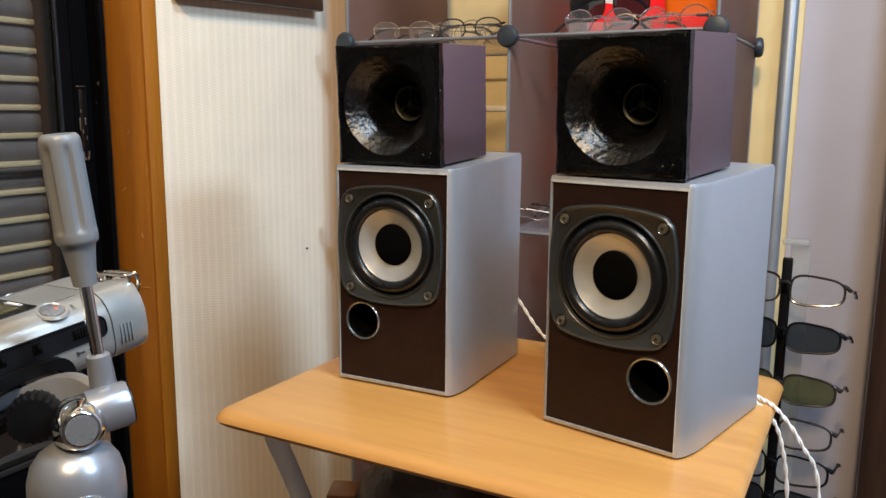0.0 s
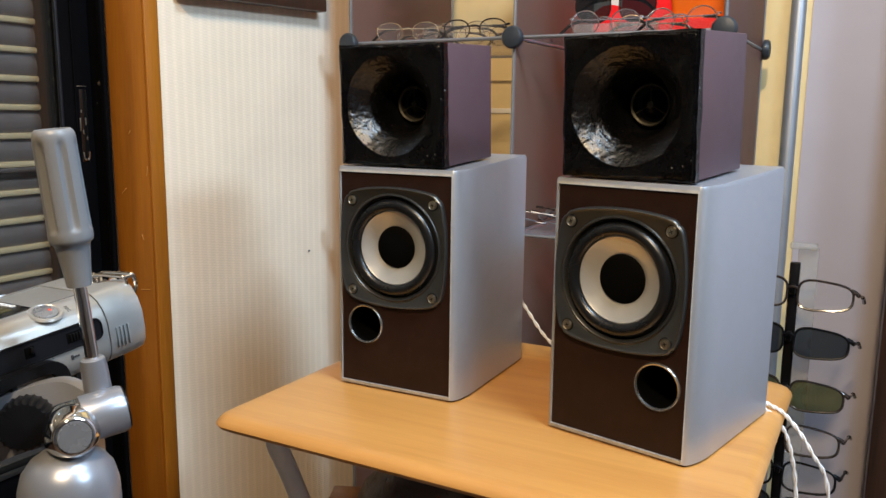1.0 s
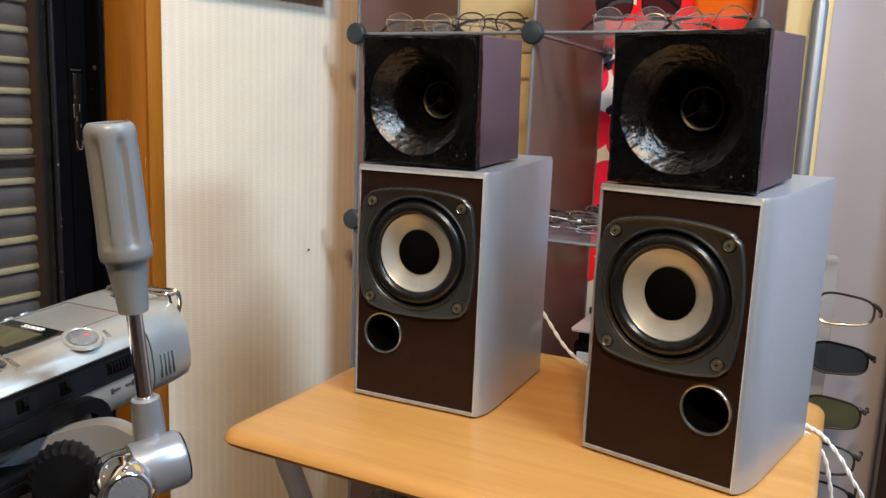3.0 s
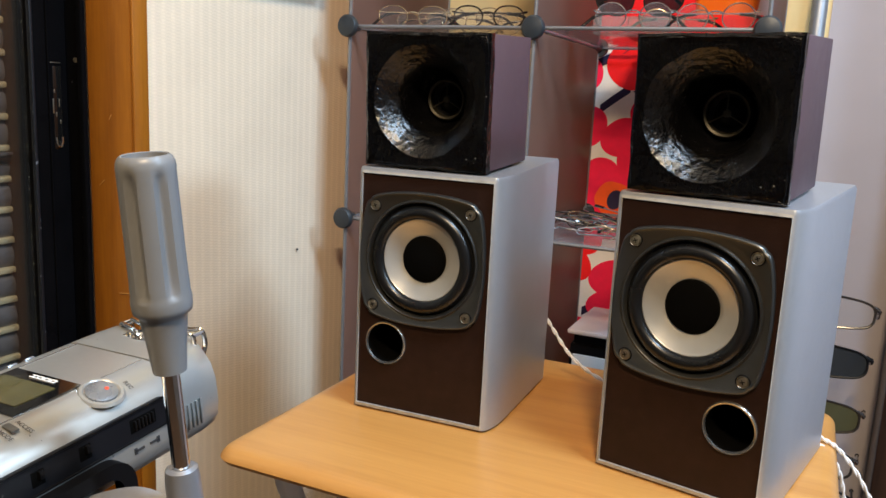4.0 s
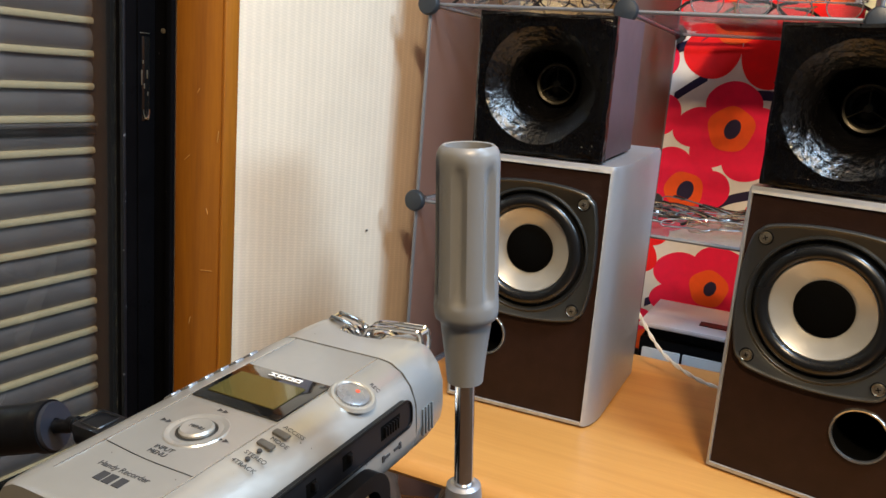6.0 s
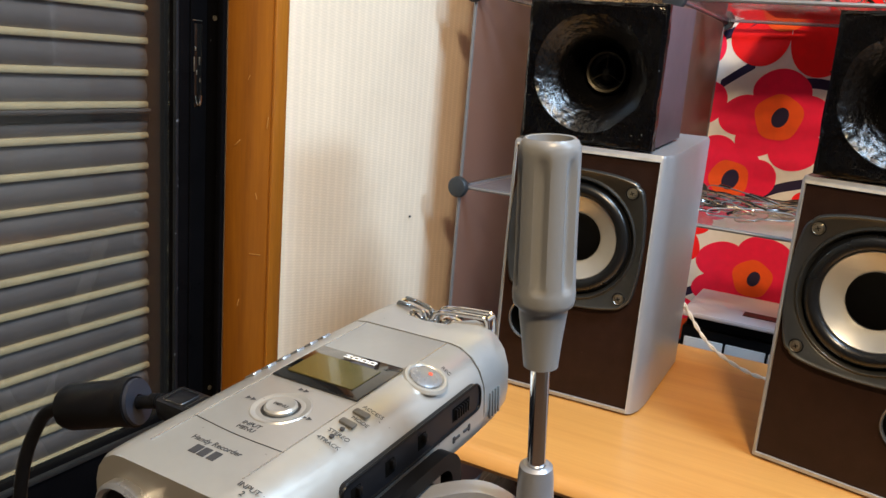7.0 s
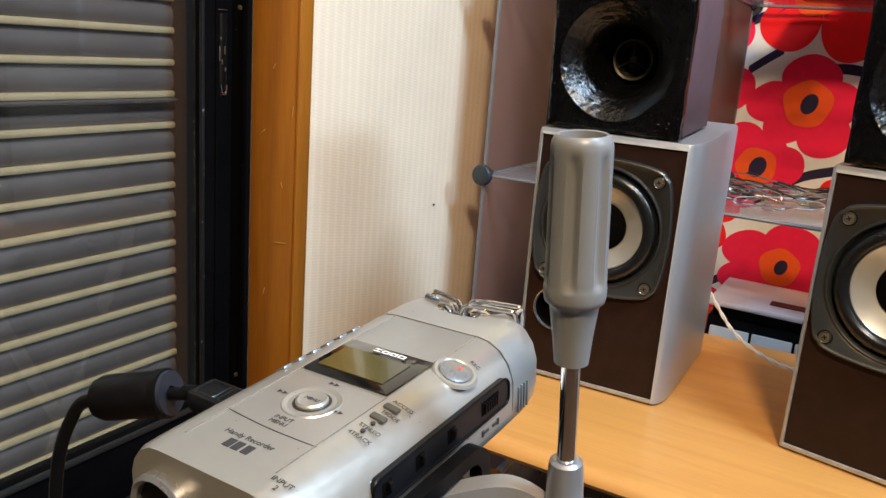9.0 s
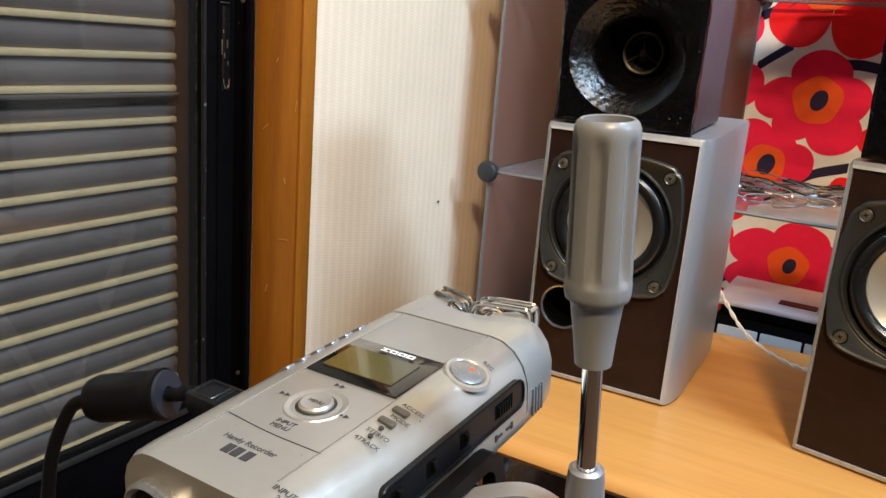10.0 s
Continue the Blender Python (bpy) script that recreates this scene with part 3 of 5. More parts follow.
# the roller shutter: curled slats, each with a lip whose pale colour holds the highlight
shutter = thing("roller_shutter", "grey metal roller shutter closed outside the window", "shutter", pose(-1.085, 0, 0), kind="structure")
PITCH = 0.0389
def slat_mesh():
    bm = bmesh.new()
    prof = [(0.0, 0.0), (0.006, 0.003), (0.0095, 0.009), (0.0105, 0.017), (0.009, 0.025), (0.004, 0.032), (-0.001, 0.036)]
    a = [bm.verts.new((x, -1.36, z)) for x, z in prof]
    b = [bm.verts.new((x, 0.84, z)) for x, z in prof]
    for k in range(len(prof) - 1):
        bm.faces.new((a[k], a[k + 1], b[k + 1], b[k]))
    c = [bm.verts.new((x - 0.002, -1.36, z)) for x, z in prof]
    d = [bm.verts.new((x - 0.002, 0.84, z)) for x, z in prof]
    for k in range(len(prof) - 1):
        bm.faces.new((c[k], c[k + 1], d[k + 1], d[k]))
    return mesh_of("slat", bm, M["shutter"])
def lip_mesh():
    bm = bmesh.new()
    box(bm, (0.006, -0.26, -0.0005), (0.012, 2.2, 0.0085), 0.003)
    return mesh_of("slat_lip", bm, M["lip_highlight"])
slat_me, lip_me = slat_mesh(), lip_mesh()
for k in range(int(2.1 / PITCH)):
    z = 0.0116 + k * PITCH
    sl = new("slat", slat_me)
    sl.parent, sl.location = shutter, (0, 0, z)
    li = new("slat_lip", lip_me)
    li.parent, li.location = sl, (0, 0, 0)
bm = bmesh.new()
box(bm, (0.0115, -0.26, 0.930), (0.004, 2.2, 0.009), 0.001)
bar_ob = part("joint_bar", bm, M["sash"], shutter, "dark joint bar")
bm = bmesh.new()
box(bm, (0.0140, -0.26, 0.9385), (0.006, 2.2, 0.0035), 0.001)
part("joint_lip", bm, M["shutter"], bar_ob)
# black sheet added in place of the unlit space behind the slats
slab("dark_backing", (-1.30, -0.26, 1.2), (0.02, 2.6, 2.4), M["sash"], "added black sheet standing in for the dark behind the shutter", "backing")

# the framed picture over the wall
pic = thing("picture_frame", "dark brown wooden picture frame hung on the cream wall", "picture frame", pose(WALL_X, 1.05, 1.182, 2.2, 0, 0))
bm = bmesh.new()
for c, s in (((0.012, 0, 0.012), (0.024, 0.32, 0.024)), ((0.012, 0, 0.40), (0.024, 0.32, 0.024)), ((0.012, -0.148, 0.206), (0.024, 0.024, 0.364)), ((0.012, 0.148, 0.206), (0.024, 0.024, 0.364))):
    box(bm, c, s, 0.003)
part("frame", bm, M["dark_wood"], pic)
bm = bmesh.new()
box(bm, (0.008, 0, 0.206), (0.004, 0.274, 0.366))
part("mount", bm, M["white_wall"], pic, "off-white mount")


# ---- table ----
TABLE = 0.70
table = thing("side_table", "small folding table with beech-look top and white tube legs", "table", pose(0, 0, 0))
bm = bmesh.new()
out = rounded(-0.640, 0.665, -0.100, 1.105, (0.022, 0.022, 0.022, 0.022), 6)
N = len(out)
cx, cy = -0.37, 0.881
rows_ = []
for inset, z in ((0.016, 0.0), (0.009, -0.001), (0.004, -0.0035), (0.001, -0.0075), (0.0, -0.0105), (0.002, -0.014), (0.007, -0.0175), (0.013, -0.019)):
    rows_.append([bm.verts.new((x + (inset if x < cx else -inset), y + (inset if y < cy else -inset), TABLE + z)) for x, y in out])
bm.faces.new(rows_[0])
bm.faces.new(rows_[-1][::-1])
for a, b in zip(rows_, rows_[1:]):
    for i in range(N):
        bm.faces.new((a[i], a[(i + 1) % N], b[(i + 1) % N], b[i]))
part("tabletop", bm, M["beech"], table, "beech-look board with rounded edges")
for x, y0, sgn in ((-0.597, 0.72, 1), (-0.143, 0.72, 1), (-0.602, 1.018, -1), (-0.138, 1.018, -1)):
    bm = bmesh.new()
    sweep(bm, curve_points([(x + 0.03, y0, TABLE - 0.0295), (x + 0.006, y0, TABLE - 0.0315), (x, y0 + sgn * 0.008, TABLE - 0.052), (x, y0 + sgn * 0.05, TABLE - 0.14), (x, y0 + sgn * 0.30, 0.012)], 6), 0.0115, 12)
    part("leg", bm, M["leg"], table, "bent white steel tube")
for y in (0.72, 1.018):
    bm = bmesh.new()
    sweep(bm, [(-0.58, y, TABLE - 0.0295), (-0.16, y, TABLE - 0.0295)], 0.0095, 10)
    part("rail", bm, M["leg"], table)
for y in (1.03, 0.708):
    bm = bmesh.new()
    sweep(bm, [(-0.586, y, 0.02), (-0.154, y, 0.02)], 0.008, 10)
    part("foot_bar", bm, M["leg"], table)


# ---- speakers ----
SW, SD, SH = 0.158, 0.193, 0.260


def loudspeaker(m, port, wz=0.170, wx=-0.0058, label=""):
    sp = thing("bookshelf_speaker", label, "speaker", m, "pair of bookshelf speakers")
    h = SW / 2
    x0, x1, z0, z1 = -h + 0.0035, h - 0.0115, 0.006, SH - 0.006
    # cabinet: a tall block with a rounded front corner, its front left open round the baffle
    bm = bmesh.new()
    o = rounded(-h, 0, h, SD, (0.003, 0.011, 0.004, 0.003), 8)
    # the flank sweeps round to the front in a long shallow curve
    o[9:18] = [(h - 0.0108 + 0.0108 * math.cos(radians(a)), 0.042 + 0.042 * math.sin(radians(a))) for a in (-90, -80, -68, -56, -44, -33, -22, -11, 0)]
    lo = [bm.verts.new((x, y, 0.0025)) for x, y in o]
    rise = 0.010 / SD
    mid = [bm.verts.new((x, y, SH - 0.0035 + rise * y)) for x, y in o]
    top = [bm.verts.new((x * 0.982, 0.0015 + (y - 0.0015) * 0.992 if y > 0.0015 else max(y, 0.0012), SH + rise * y)) for x, y in o]
    n = len(o)
    front = next(i for i in range(n) if abs(o[i][1]) < 1e-6 and abs(o[(i + 1) % n][1]) < 1e-6)
    for i in range(n):
        j = (i + 1) % n
        if i != front:
            bm.faces.new((lo[i], lo[j], mid[j], mid[i]))
        bm.faces.new((mid[i], mid[j], top[j], top[i]))
    bm.faces.new(lo[::-1])
    bm.faces.new(top)
    part("cabinet", bm, M["silver"], sp, "silver lacquered cabinet")
    bm = bmesh.new()
    fx0, fx1 = o[front][0], o[(front + 1) % n][0]
    fx0, fx1 = min(fx0, fx1), max(fx0, fx1)
    ro = [bm.verts.new(v) for v in ((fx0, 0, 0.0025), (fx1, 0, 0.0025), (fx1, 0, SH - 0.0035), (fx0, 0, SH - 0.0035))]
    ri = [bm.verts.new(v) for v in ((x0, -0.0006, z0), (x1, -0.0006, z0), (x1, -0.0006, z1), (x0, -0.0006, z1))]
    rb = [bm.verts.new(v) for v in ((x0, 0.003, z0), (x1, 0.003, z0), (x1, 0.003, z1), (x0, 0.003, z1))]
    for i in range(4):
        j = (i + 1) % 4
        bm.faces.new((ro[i], ro[j], ri[j], ri[i]))
        bm.faces.new((ri[i], ri[j], rb[j], rb[i]))
    part("front_rim", bm, M["chipped"], sp, "worn pale rim round the baffle", smooth=False)
    bm = bmesh.new()
    px, pz = port[0], wz + port[1]
    zs = wz - 0.0695
    holed_plate(bm, x0 + 0.0004, z0 + 0.0004, x1 - 0.0004, zs, px, pz, 0.0205, 0.0016, 48, 0.006)
    holed_plate(bm, x0 + 0.0004, zs, x1 - 0.0004, z1 - 0.0004, wx, wz, 0.0590, 0.0016, 64, 0.02)
    part("baffle", bm, M["baffle"], sp, "dark brown front board", smooth=False)
    # reflex port
    bm = bmesh.new()
    lathe(bm, [(0.0235, -0.0012), (0.0232, 0.0006), (0.0224, 0.0014), (0.0212, 0.0011), (0.0204, -0.0006)], 48, pose(px, 0, pz) @ FRONT)
    port_ob = part("port_ring", bm, M["port_metal"], sp, "shiny metal port ring")
    bm = bmesh.new()
    lathe(bm, [(0.02045, -0.0004), (0.0198, -0.02), (0.0190, -0.09), (0, -0.09)], 48, pose(px, 0, pz) @ FRONT)
    part("port_tube", bm, M["dust_cap"], sp)
    # driver frame: a square with bulging sides
    P0 = pose(wx, 0.0016, wz) @ FRONT
    bm = bmesh.new()
    K = 224
    def edge(a, e):
        c, s = abs(math.cos(a)), abs(math.sin(a))
        t = min(c, s) / max(c, s)
        q = (e - 0.0085 * t * t) / (c ** 16 + s ** 16) ** (1 / 16)
        return q * math.cos(a), q * math.sin(a)
    prof = [("e", 0.0692, 0.0), ("e", 0.0690, 0.0040), ("e", 0.0683, 0.0052), ("e", 0.0674, 0.0056), ("e", 0.0664, 0.0050), ("e", 0.0655, 0.0043), ("c", 0.0632, 0.0040), ("c", 0.0622, 0.0032), ("c", 0.0616, 0.0034), ("c", 0.0608, 0.0048), ("c", 0.0598, 0.0050), ("c", 0.0588, 0.0040), ("c", 0.0575, 0.0005), ("c", 0.0560, -0.004)]
    rings = []
    for kind, r, z in prof:
        ring = []
        for i in range(K):
            a = 2 * math.pi * i / K
            x, y = edge(a, r) if kind == "e" else (r * math.cos(a), r * math.sin(a))
            ring.append(bm.verts.new((x, y, z)))
        rings.append(ring)
    for a, b in zip(rings, rings[1:]):
        for i in range(K):
            bm.faces.new((a[i], a[(i + 1) % K], b[(i + 1) % K], b[i]))
    bmesh.ops.transform(bm, matrix=P0, verts=bm.verts[:])
    frame_ob = part("driver_frame", bm, M["frame_metal"], sp, "gunmetal driver frame")
    for sx in (-1, 1):
        for sz in (-1, 1):
            bm = bmesh.new()
            lathe(bm, [(0.0052, 0.0044), (0.0050, 0.0056), (0.0044, 0.0050), (0.0043, 0.0042), (0.0040, 0.0046), (0.0036, 0.0056), (0, 0.0058)], 20, pose(wx + sx * 0.0520, 0.0016, wz + sz * 0.0520) @ FRONT)
            sc = part("screw", bm, M["steel"], frame_ob, "cross-head screw")
            bm = bmesh.new()
            lathe(bm, [(0.0064, 0.0042), (0.0061, 0.0049), (0.0054, 0.0046), (0.0052, 0.0040)], 24, pose(wx + sx * 0.0520, 0.0016, wz + sz * 0.0520) @ FRONT)
            part("screw_cup", bm, M["black"], sc)
            bm = bmesh.new()
            for t in (20, 110):
                box(bm, (0, 0, 0.0058), (0.0042, 0.0008, 0.0004), 0, pose(wx + sx * 0.0520, 0.0016, wz + sz * 0.0520) @ FRONT @ pose(0, 0, 0, 0, 0, t))
            part("slot", bm, M["black"], sc)
    bm = bmesh.new()
    sur = [(0.0590, 0.0010), (0.0570, -0.0010), (0.0553, 0.0004)]
    sur += [(0.0485 + 0.0064 * math.cos(radians(a)), 0.0008 + 0.0062 * math.sin(radians(a))) for a in range(0, 181, 15)]
    sur += [(0.0412, -0.0006)]
    lathe(bm, sur, 80, P0)
    part("surround", bm, M["rubber"], sp, "black rubber roll surround")
    bm = bmesh.new()
    lathe(bm, [(0.0424, 0.0012), (0.0414, 0.0014), (0.0402, 0.0006), (0.031, -0.0034), (0.0235, -0.0068)], 80, P0)
    part("cone", bm, M["cone"], sp, "pale metallic cone")
    bm = bmesh.new()
    lathe(bm, [(0.0242, -0.0066)] + [(0.0240 * math.cos(radians(a)), -0.0064 + 0.0065 * math.sin(radians(a))) for a in range(0, 91, 10)], 64, P0)
    part("dust_cap", bm, M["dust_cap"], sp, "matt black dust cap")
    for x, y in ((-0.060, 0.024), (0.060, 0.030), (-0.060, 0.170), (0.060, 0.170)):
        bm = bmesh.new()
        lathe(bm, [(0, 0), (0.0080, 0), (0.0085, 0.0008), (0.0085, 0.0027), (0, 0.0027)], 20, pose(x, y, 0))
        part("foot_pad", bm, M["black"], sp)
    return sp


loudspeaker(pose(-0.5005, 0.8250, TABLE, 0, 0, 1.5), (-0.043, -0.093), label="silver two-tone bookshelf speaker with brown front, on the table")
loudspeaker(pose(-0.2345, 0.8015, TABLE, 0, 0, -12.0), (0.039, -0.0955), 0.1665, label="silver bookshelf speaker with brown front, turned outward on the table")


# ---- horn boxes ----
HW, HD, HH = 0.131, 0.125, 0.133


def horn_box(m, seed, label):
    hb = thing("horn_box", label, "horn speaker", m, "pair of horn boxes")
    rnd = random.Random(seed)
    h = HW / 2
    bm = bmesh.new()
    box(bm, (0, 0.004 + (HD - 0.004) / 2, HH / 2), (HW - 0.002, HD - 0.004, HH - 0.002), 0.0012)
    bmesh.ops.delete(bm, geom=[f for f in bm.faces if f.calc_center_median().y < 0.0055 and abs(f.normal.y) > 0.9], context="FACES")
    part("case", bm, M["mauve"], hb, "mauve painted wooden case")
    # front: lumpy black paint on a square board round the horn's mouth
    bm = bmesh.new()
    K, cz, cx0 = 120, HH * 0.50, -0.002
    R = 0.0540
    rings = []
    def wobble(p, k):
        return Vector((noise.noise(p * 55 + Vector((seed, 0, 0))), noise.noise(p * 60 + Vector((0, seed, 5))), noise.noise(p * 50 + Vector((3, 0, seed))))) * k
    def square(a, e):
        c, s = math.cos(a), math.sin(a)
        q = e / max(abs(c), abs(s))
        return q * c, q * s
    angs = [2 * math.pi * i / K for i in range(K)]
    for f, y in ((0, 0.010), (0, 0.0), (1, -0.0025), (2, -0.0015), (3, -0.001), (4, -0.001), (5, -0.0012)):
        ring = []
        for a in angs:
            sx, sz = square(a, h + (0.0005, -0.001, 0, 0, 0, 0, 0)[f])
            sz += HH / 2
            ex, ez = cx0 + R * 1.02 * math.cos(a), cz + R * 1.02 * math.sin(a)
            t = (0, 0, 0.15, 0.45, 0.75, 1.0, 1.0)[f + 1] if f else 0
            p = Vector((sx + (ex - sx) * t, y, sz + (ez - sz) * t))
            p += wobble(p, 0.0010)
            ring.append(bm.verts.new(p))
        rings.append(ring)
    prof = [(0.0532, 0.0005), (0.0516, 0.0018), (0.0488, 0.0046), (0.0455, 0.0080), (0.0424, 0.0114), (0.0394, 0.0148), (0.0368, 0.0180), (0.0348, 0.0212), (0.0335, 0.0250), (0.0326, 0.0300), (0.0315, 0.0365), (0.0300, 0.0440), (0.0278, 0.0520), (0.0245, 0.0590), (0.0222, 0.0640)]
    for r, y in prof:
        ring = []
        for a in angs:
            p = Vector((cx0 + r * math.cos(a), y, cz + r * math.sin(a)))
            p += wobble(p * 1.3, 0.0009 if y < 0.05 else 0.0004)
            ring.append(bm.verts.new(p))
        rings.append(ring)
    for a, b in zip(rings, rings[1:]):
        for i in range(K):
            bm.faces.new((a[i], a[(i + 1) % K], b[(i + 1) % K], b[i]))
    front_n = 7
    bowl = bmesh.new()
    lip = [bowl.verts.new(v.co) for v in rings[front_n - 1]]
    far = [lip] + [[bowl.verts.new(v.co) for v in ring] for ring in rings[front_n:]]
    for a, b in zip(far, far[1:]):
        for i in range(K):
            bowl.faces.new((a[i], a[(i + 1) % K], b[(i + 1) % K], b[i]))
    bmesh.ops.delete(bm, geom=[v for ring in rings[front_n:] for v in ring], context="VERTS")
    # drops of dried paint
    for k in range(140):
        a = radians(rnd.uniform(150, 345))
        q = rnd.uniform(0, 1) ** 0.6
        i = min(len(prof) - 2, int((1 - q) * 6))
        f = rnd.random()
        r = prof[i][0] + (prof[i + 1][0] - prof[i][0]) * f
        y = prof[i][1] + (prof[i + 1][1] - prof[i][1]) * f
        w = rnd.uniform(0.0003, 0.0009)
        bmesh.ops.create_icosphere(bowl, subdivisions=1, radius=w, matrix=pose(cx0 + r * math.cos(a), y, cz + r * math.sin(a)))
    for k in range(60):
        a = rnd.uniform(0, 6.28)
        e = rnd.uniform(0.0560, 0.066)
        bmesh.ops.create_icosphere(bm, subdivisions=1, radius=rnd.uniform(0.0004, 0.0009), matrix=pose(cx0 + max(-h, min(h, e * math.cos(a))), -0.0012, cz + e * math.sin(a)))
    # ridges of paint along the board's edges
    for e, dep in ((0.0022, 0.0012), (0.0058, 0.0007), (0.0085, 0.0005)):
        w = h - e
        loop = []
        for (ax, az), (bx, bz) in (((-w, -w), (w, -w)), ((w, -w), (w, w)), ((w, w), (-w, w)), ((-w, w), (-w, -w))):
            for k in range(30):
                q = Vector((ax + (bx - ax) * k / 30, -0.0008, HH / 2 + az + (bz - az) * k / 30))
                n_ = noise.noise(q * 90 + Vector((seed, 2, e * 900)))
                loop.append(tuple(q + Vector((0.0016 * n_, -0.0009 * n_, 0.0016 * noise.noise(q * 120)))))
        sweep(bm, loop, dep, 6, closed=True)
    part("front_board", bm, M["gloss_black"], hb, "square front board in lumpy gloss black paint")
    part("horn", bowl, M["horn_paint"], hb, "lumpy gloss black conical horn mouth")
    D = pose(cx0, 0.060, cz) @ FRONT
    bm = bmesh.new()
    lathe(bm, [(0.0212, -0.002), (0.0212, 0.004), (0.0200, 0.006), (0.0180, 0.005), (0.0172, 0.000), (0.0172, -0.003)], 48, D)
    ring_ob = part("driver_ring", bm, M["brass"], hb, "dull brass driver ring")
    bm = bmesh.new()
    lathe(bm, [(0.0215, -0.003), (0.014, -0.006), (0.010, -0.002), (0.006, 0.001), (0, 0.002)], 40, D)
    part("diaphragm", bm, M["black"], hb)
    for a in (90, 210, 330):
        bm = bmesh.new()
        c, s = math.cos(radians(a)), math.sin(radians(a))
        sweep(bm, [(0.002 * c, 0.002 * s, 0.004), (0.0178 * c, 0.0178 * s, 0.004)], 0.0007, 8, m=D)
        part("spoke", bm, M["brass"], ring_ob)
    bm = bmesh.new()
    lathe(bm, [(0.0034, 0.002), (0.0034, 0.0052), (0, 0.006)], 16, D)
    part("hub", bm, M["brass"], ring_ob)
    return hb


horn_box(pose(-0.5095, 0.8290, TABLE + SH + 0.0018, 3.0, 0, 1.0), 3, "home-made mauve horn box with gloss black mouth, on the speaker")
horn_box(pose(-0.2390, 0.8055, TABLE + SH + 0.0018, 3.0, 0, -9.5), 8, "home-made mauve horn box, black mouth, turned outward on its speaker")


# ---- cube rack ----
RX, RY, RZ = (-0.834, -0.534, -0.229), (1.213, 1.574), (0.235, 0.535, 0.835, 1.135, 1.435)
rack = thing("cube_rack", "open cube rack of smoke plastic panels with round slate connectors", "rack", pose(0, 0, 0))


def knot():
    bm = bmesh.new()
    lathe(bm, [(0.0055, 0.030), (0.0075, 0.016), (0.009, 0.004), (0.0165, 0.003), (0.0172, 0.0), (0.0168, -0.004), (0.0145, -0.007), (0.008, -0.0085), (0, -0.009)], 28, pose(0, 0, 0, -90))
    return mesh_of("connector", bm, M["knob"])


knot_me = knot()
for i, x in enumerate(RX):
    for z in RZ:
        for y in RY:
            k = new("connector", knot_me)
            k.parent = rack
            turn = 0 if y == RY[0] else 180
            k.matrix_basis = pose(x, y + (-0.006 if turn == 0 else 0.006), z, 0, 0, turn)
            if i == 2 and y == RY[1]:
                k.matrix_basis = pose(x + 0.006, y, z, 0, 0, 90)


def bar(a, b):
    bm = bmesh.new()
    sweep(bm, [a, b], 0.0028, 8)
    return part("rod", bm, M["rod"], rack)


for x in RX:
    for y in RY:
        for z0, z1 in zip((0.0,) + RZ, RZ):
            bar((x, y, z0), (x, y, z1))
for y in RY:
    for z in RZ:
        for xa, xb in zip(RX, RX[1:]):
            bar((xa + 0.012, y, z), (xb - 0.012, y, z))
for x in RX:
    for z in RZ:
        bar((x, RY[0] + 0.012, z), (x, RY[1] - 0.012, z))
for x in RX:
    for z0, z1 in zip((-0.06,) + RZ, RZ):
        z0 = max(z0, 0.0)
        bm = bmesh.new()
        box(bm, (x, (RY[0] + RY[1]) / 2, (z0 + z1) / 2), (0.003, 0.352, z1 - z0 - 0.008), 0.0008)
        part("panel", bm, M["smoke"], rack)
for z in RZ:
    for xa, xb in zip(RX, RX[1:]):
        bm = bmesh.new()
        box(bm, ((xa + xb) / 2, (RY[0] + RY[1]) / 2, z), (0.292, 0.354, 0.004), 0.001)
        shelf = part("shelf_panel", bm, M["shelf_clear"], rack, "clear plastic shelf panel")
        shelf.visible_shadow = False

# the printed cloth behind the rack
cloth = thing("floral_cloth", "white canvas hanging with big red poppy print behind the rack", "wall hanging", pose(0, 0, 0))
CY = 1.598


def cloth_y(x, z):
    return CY + 0.0025 * math.sin(x * 30 + z * 4) + 0.001 * math.sin(z * 25)


bm = bmesh.new()
NX, NZ = 40, 60
g = [[bm.verts.new((-0.612 + 0.362 * i / NX, cloth_y(-0.612 + 0.362 * i / NX, 0.45 + 0.95 * k / NZ), 0.45 + 0.95 * k / NZ)) for i in range(NX + 1)] for k in range(NZ + 1)]
for k in range(NZ):
    for i in range(NX):
        bm.faces.new((g[k][i], g[k][i + 1], g[k + 1][i + 1], g[k + 1][i]))
part("canvas", bm, M["cloth"], cloth)


def blot(name, cx, cz, fn, lift, mat, K=72):
    bm = bmesh.new()
    c = bm.verts.new((cx, cloth_y(cx, cz) - lift, cz))
    mid, rim = [], []
    for i in range(K):
        a = 2 * math.pi * i / K
        r = fn(a)
        for lst, q in ((mid, 0.5), (rim, 1.0)):
            x, z = min(max(cx + r * q * math.cos(a), -0.612), -0.2505), cz + r * q * math.sin(a)
            lst.append(bm.verts.new((x, cloth_y(x, z) - lift, z)))
    for i in range(K):
        j = (i + 1) % K
        bm.faces.new((c, mid[i], mid[j]))
        bm.faces.new((mid[i], rim[i], rim[j], mid[j]))
    return part(name, bm, mat, cloth)


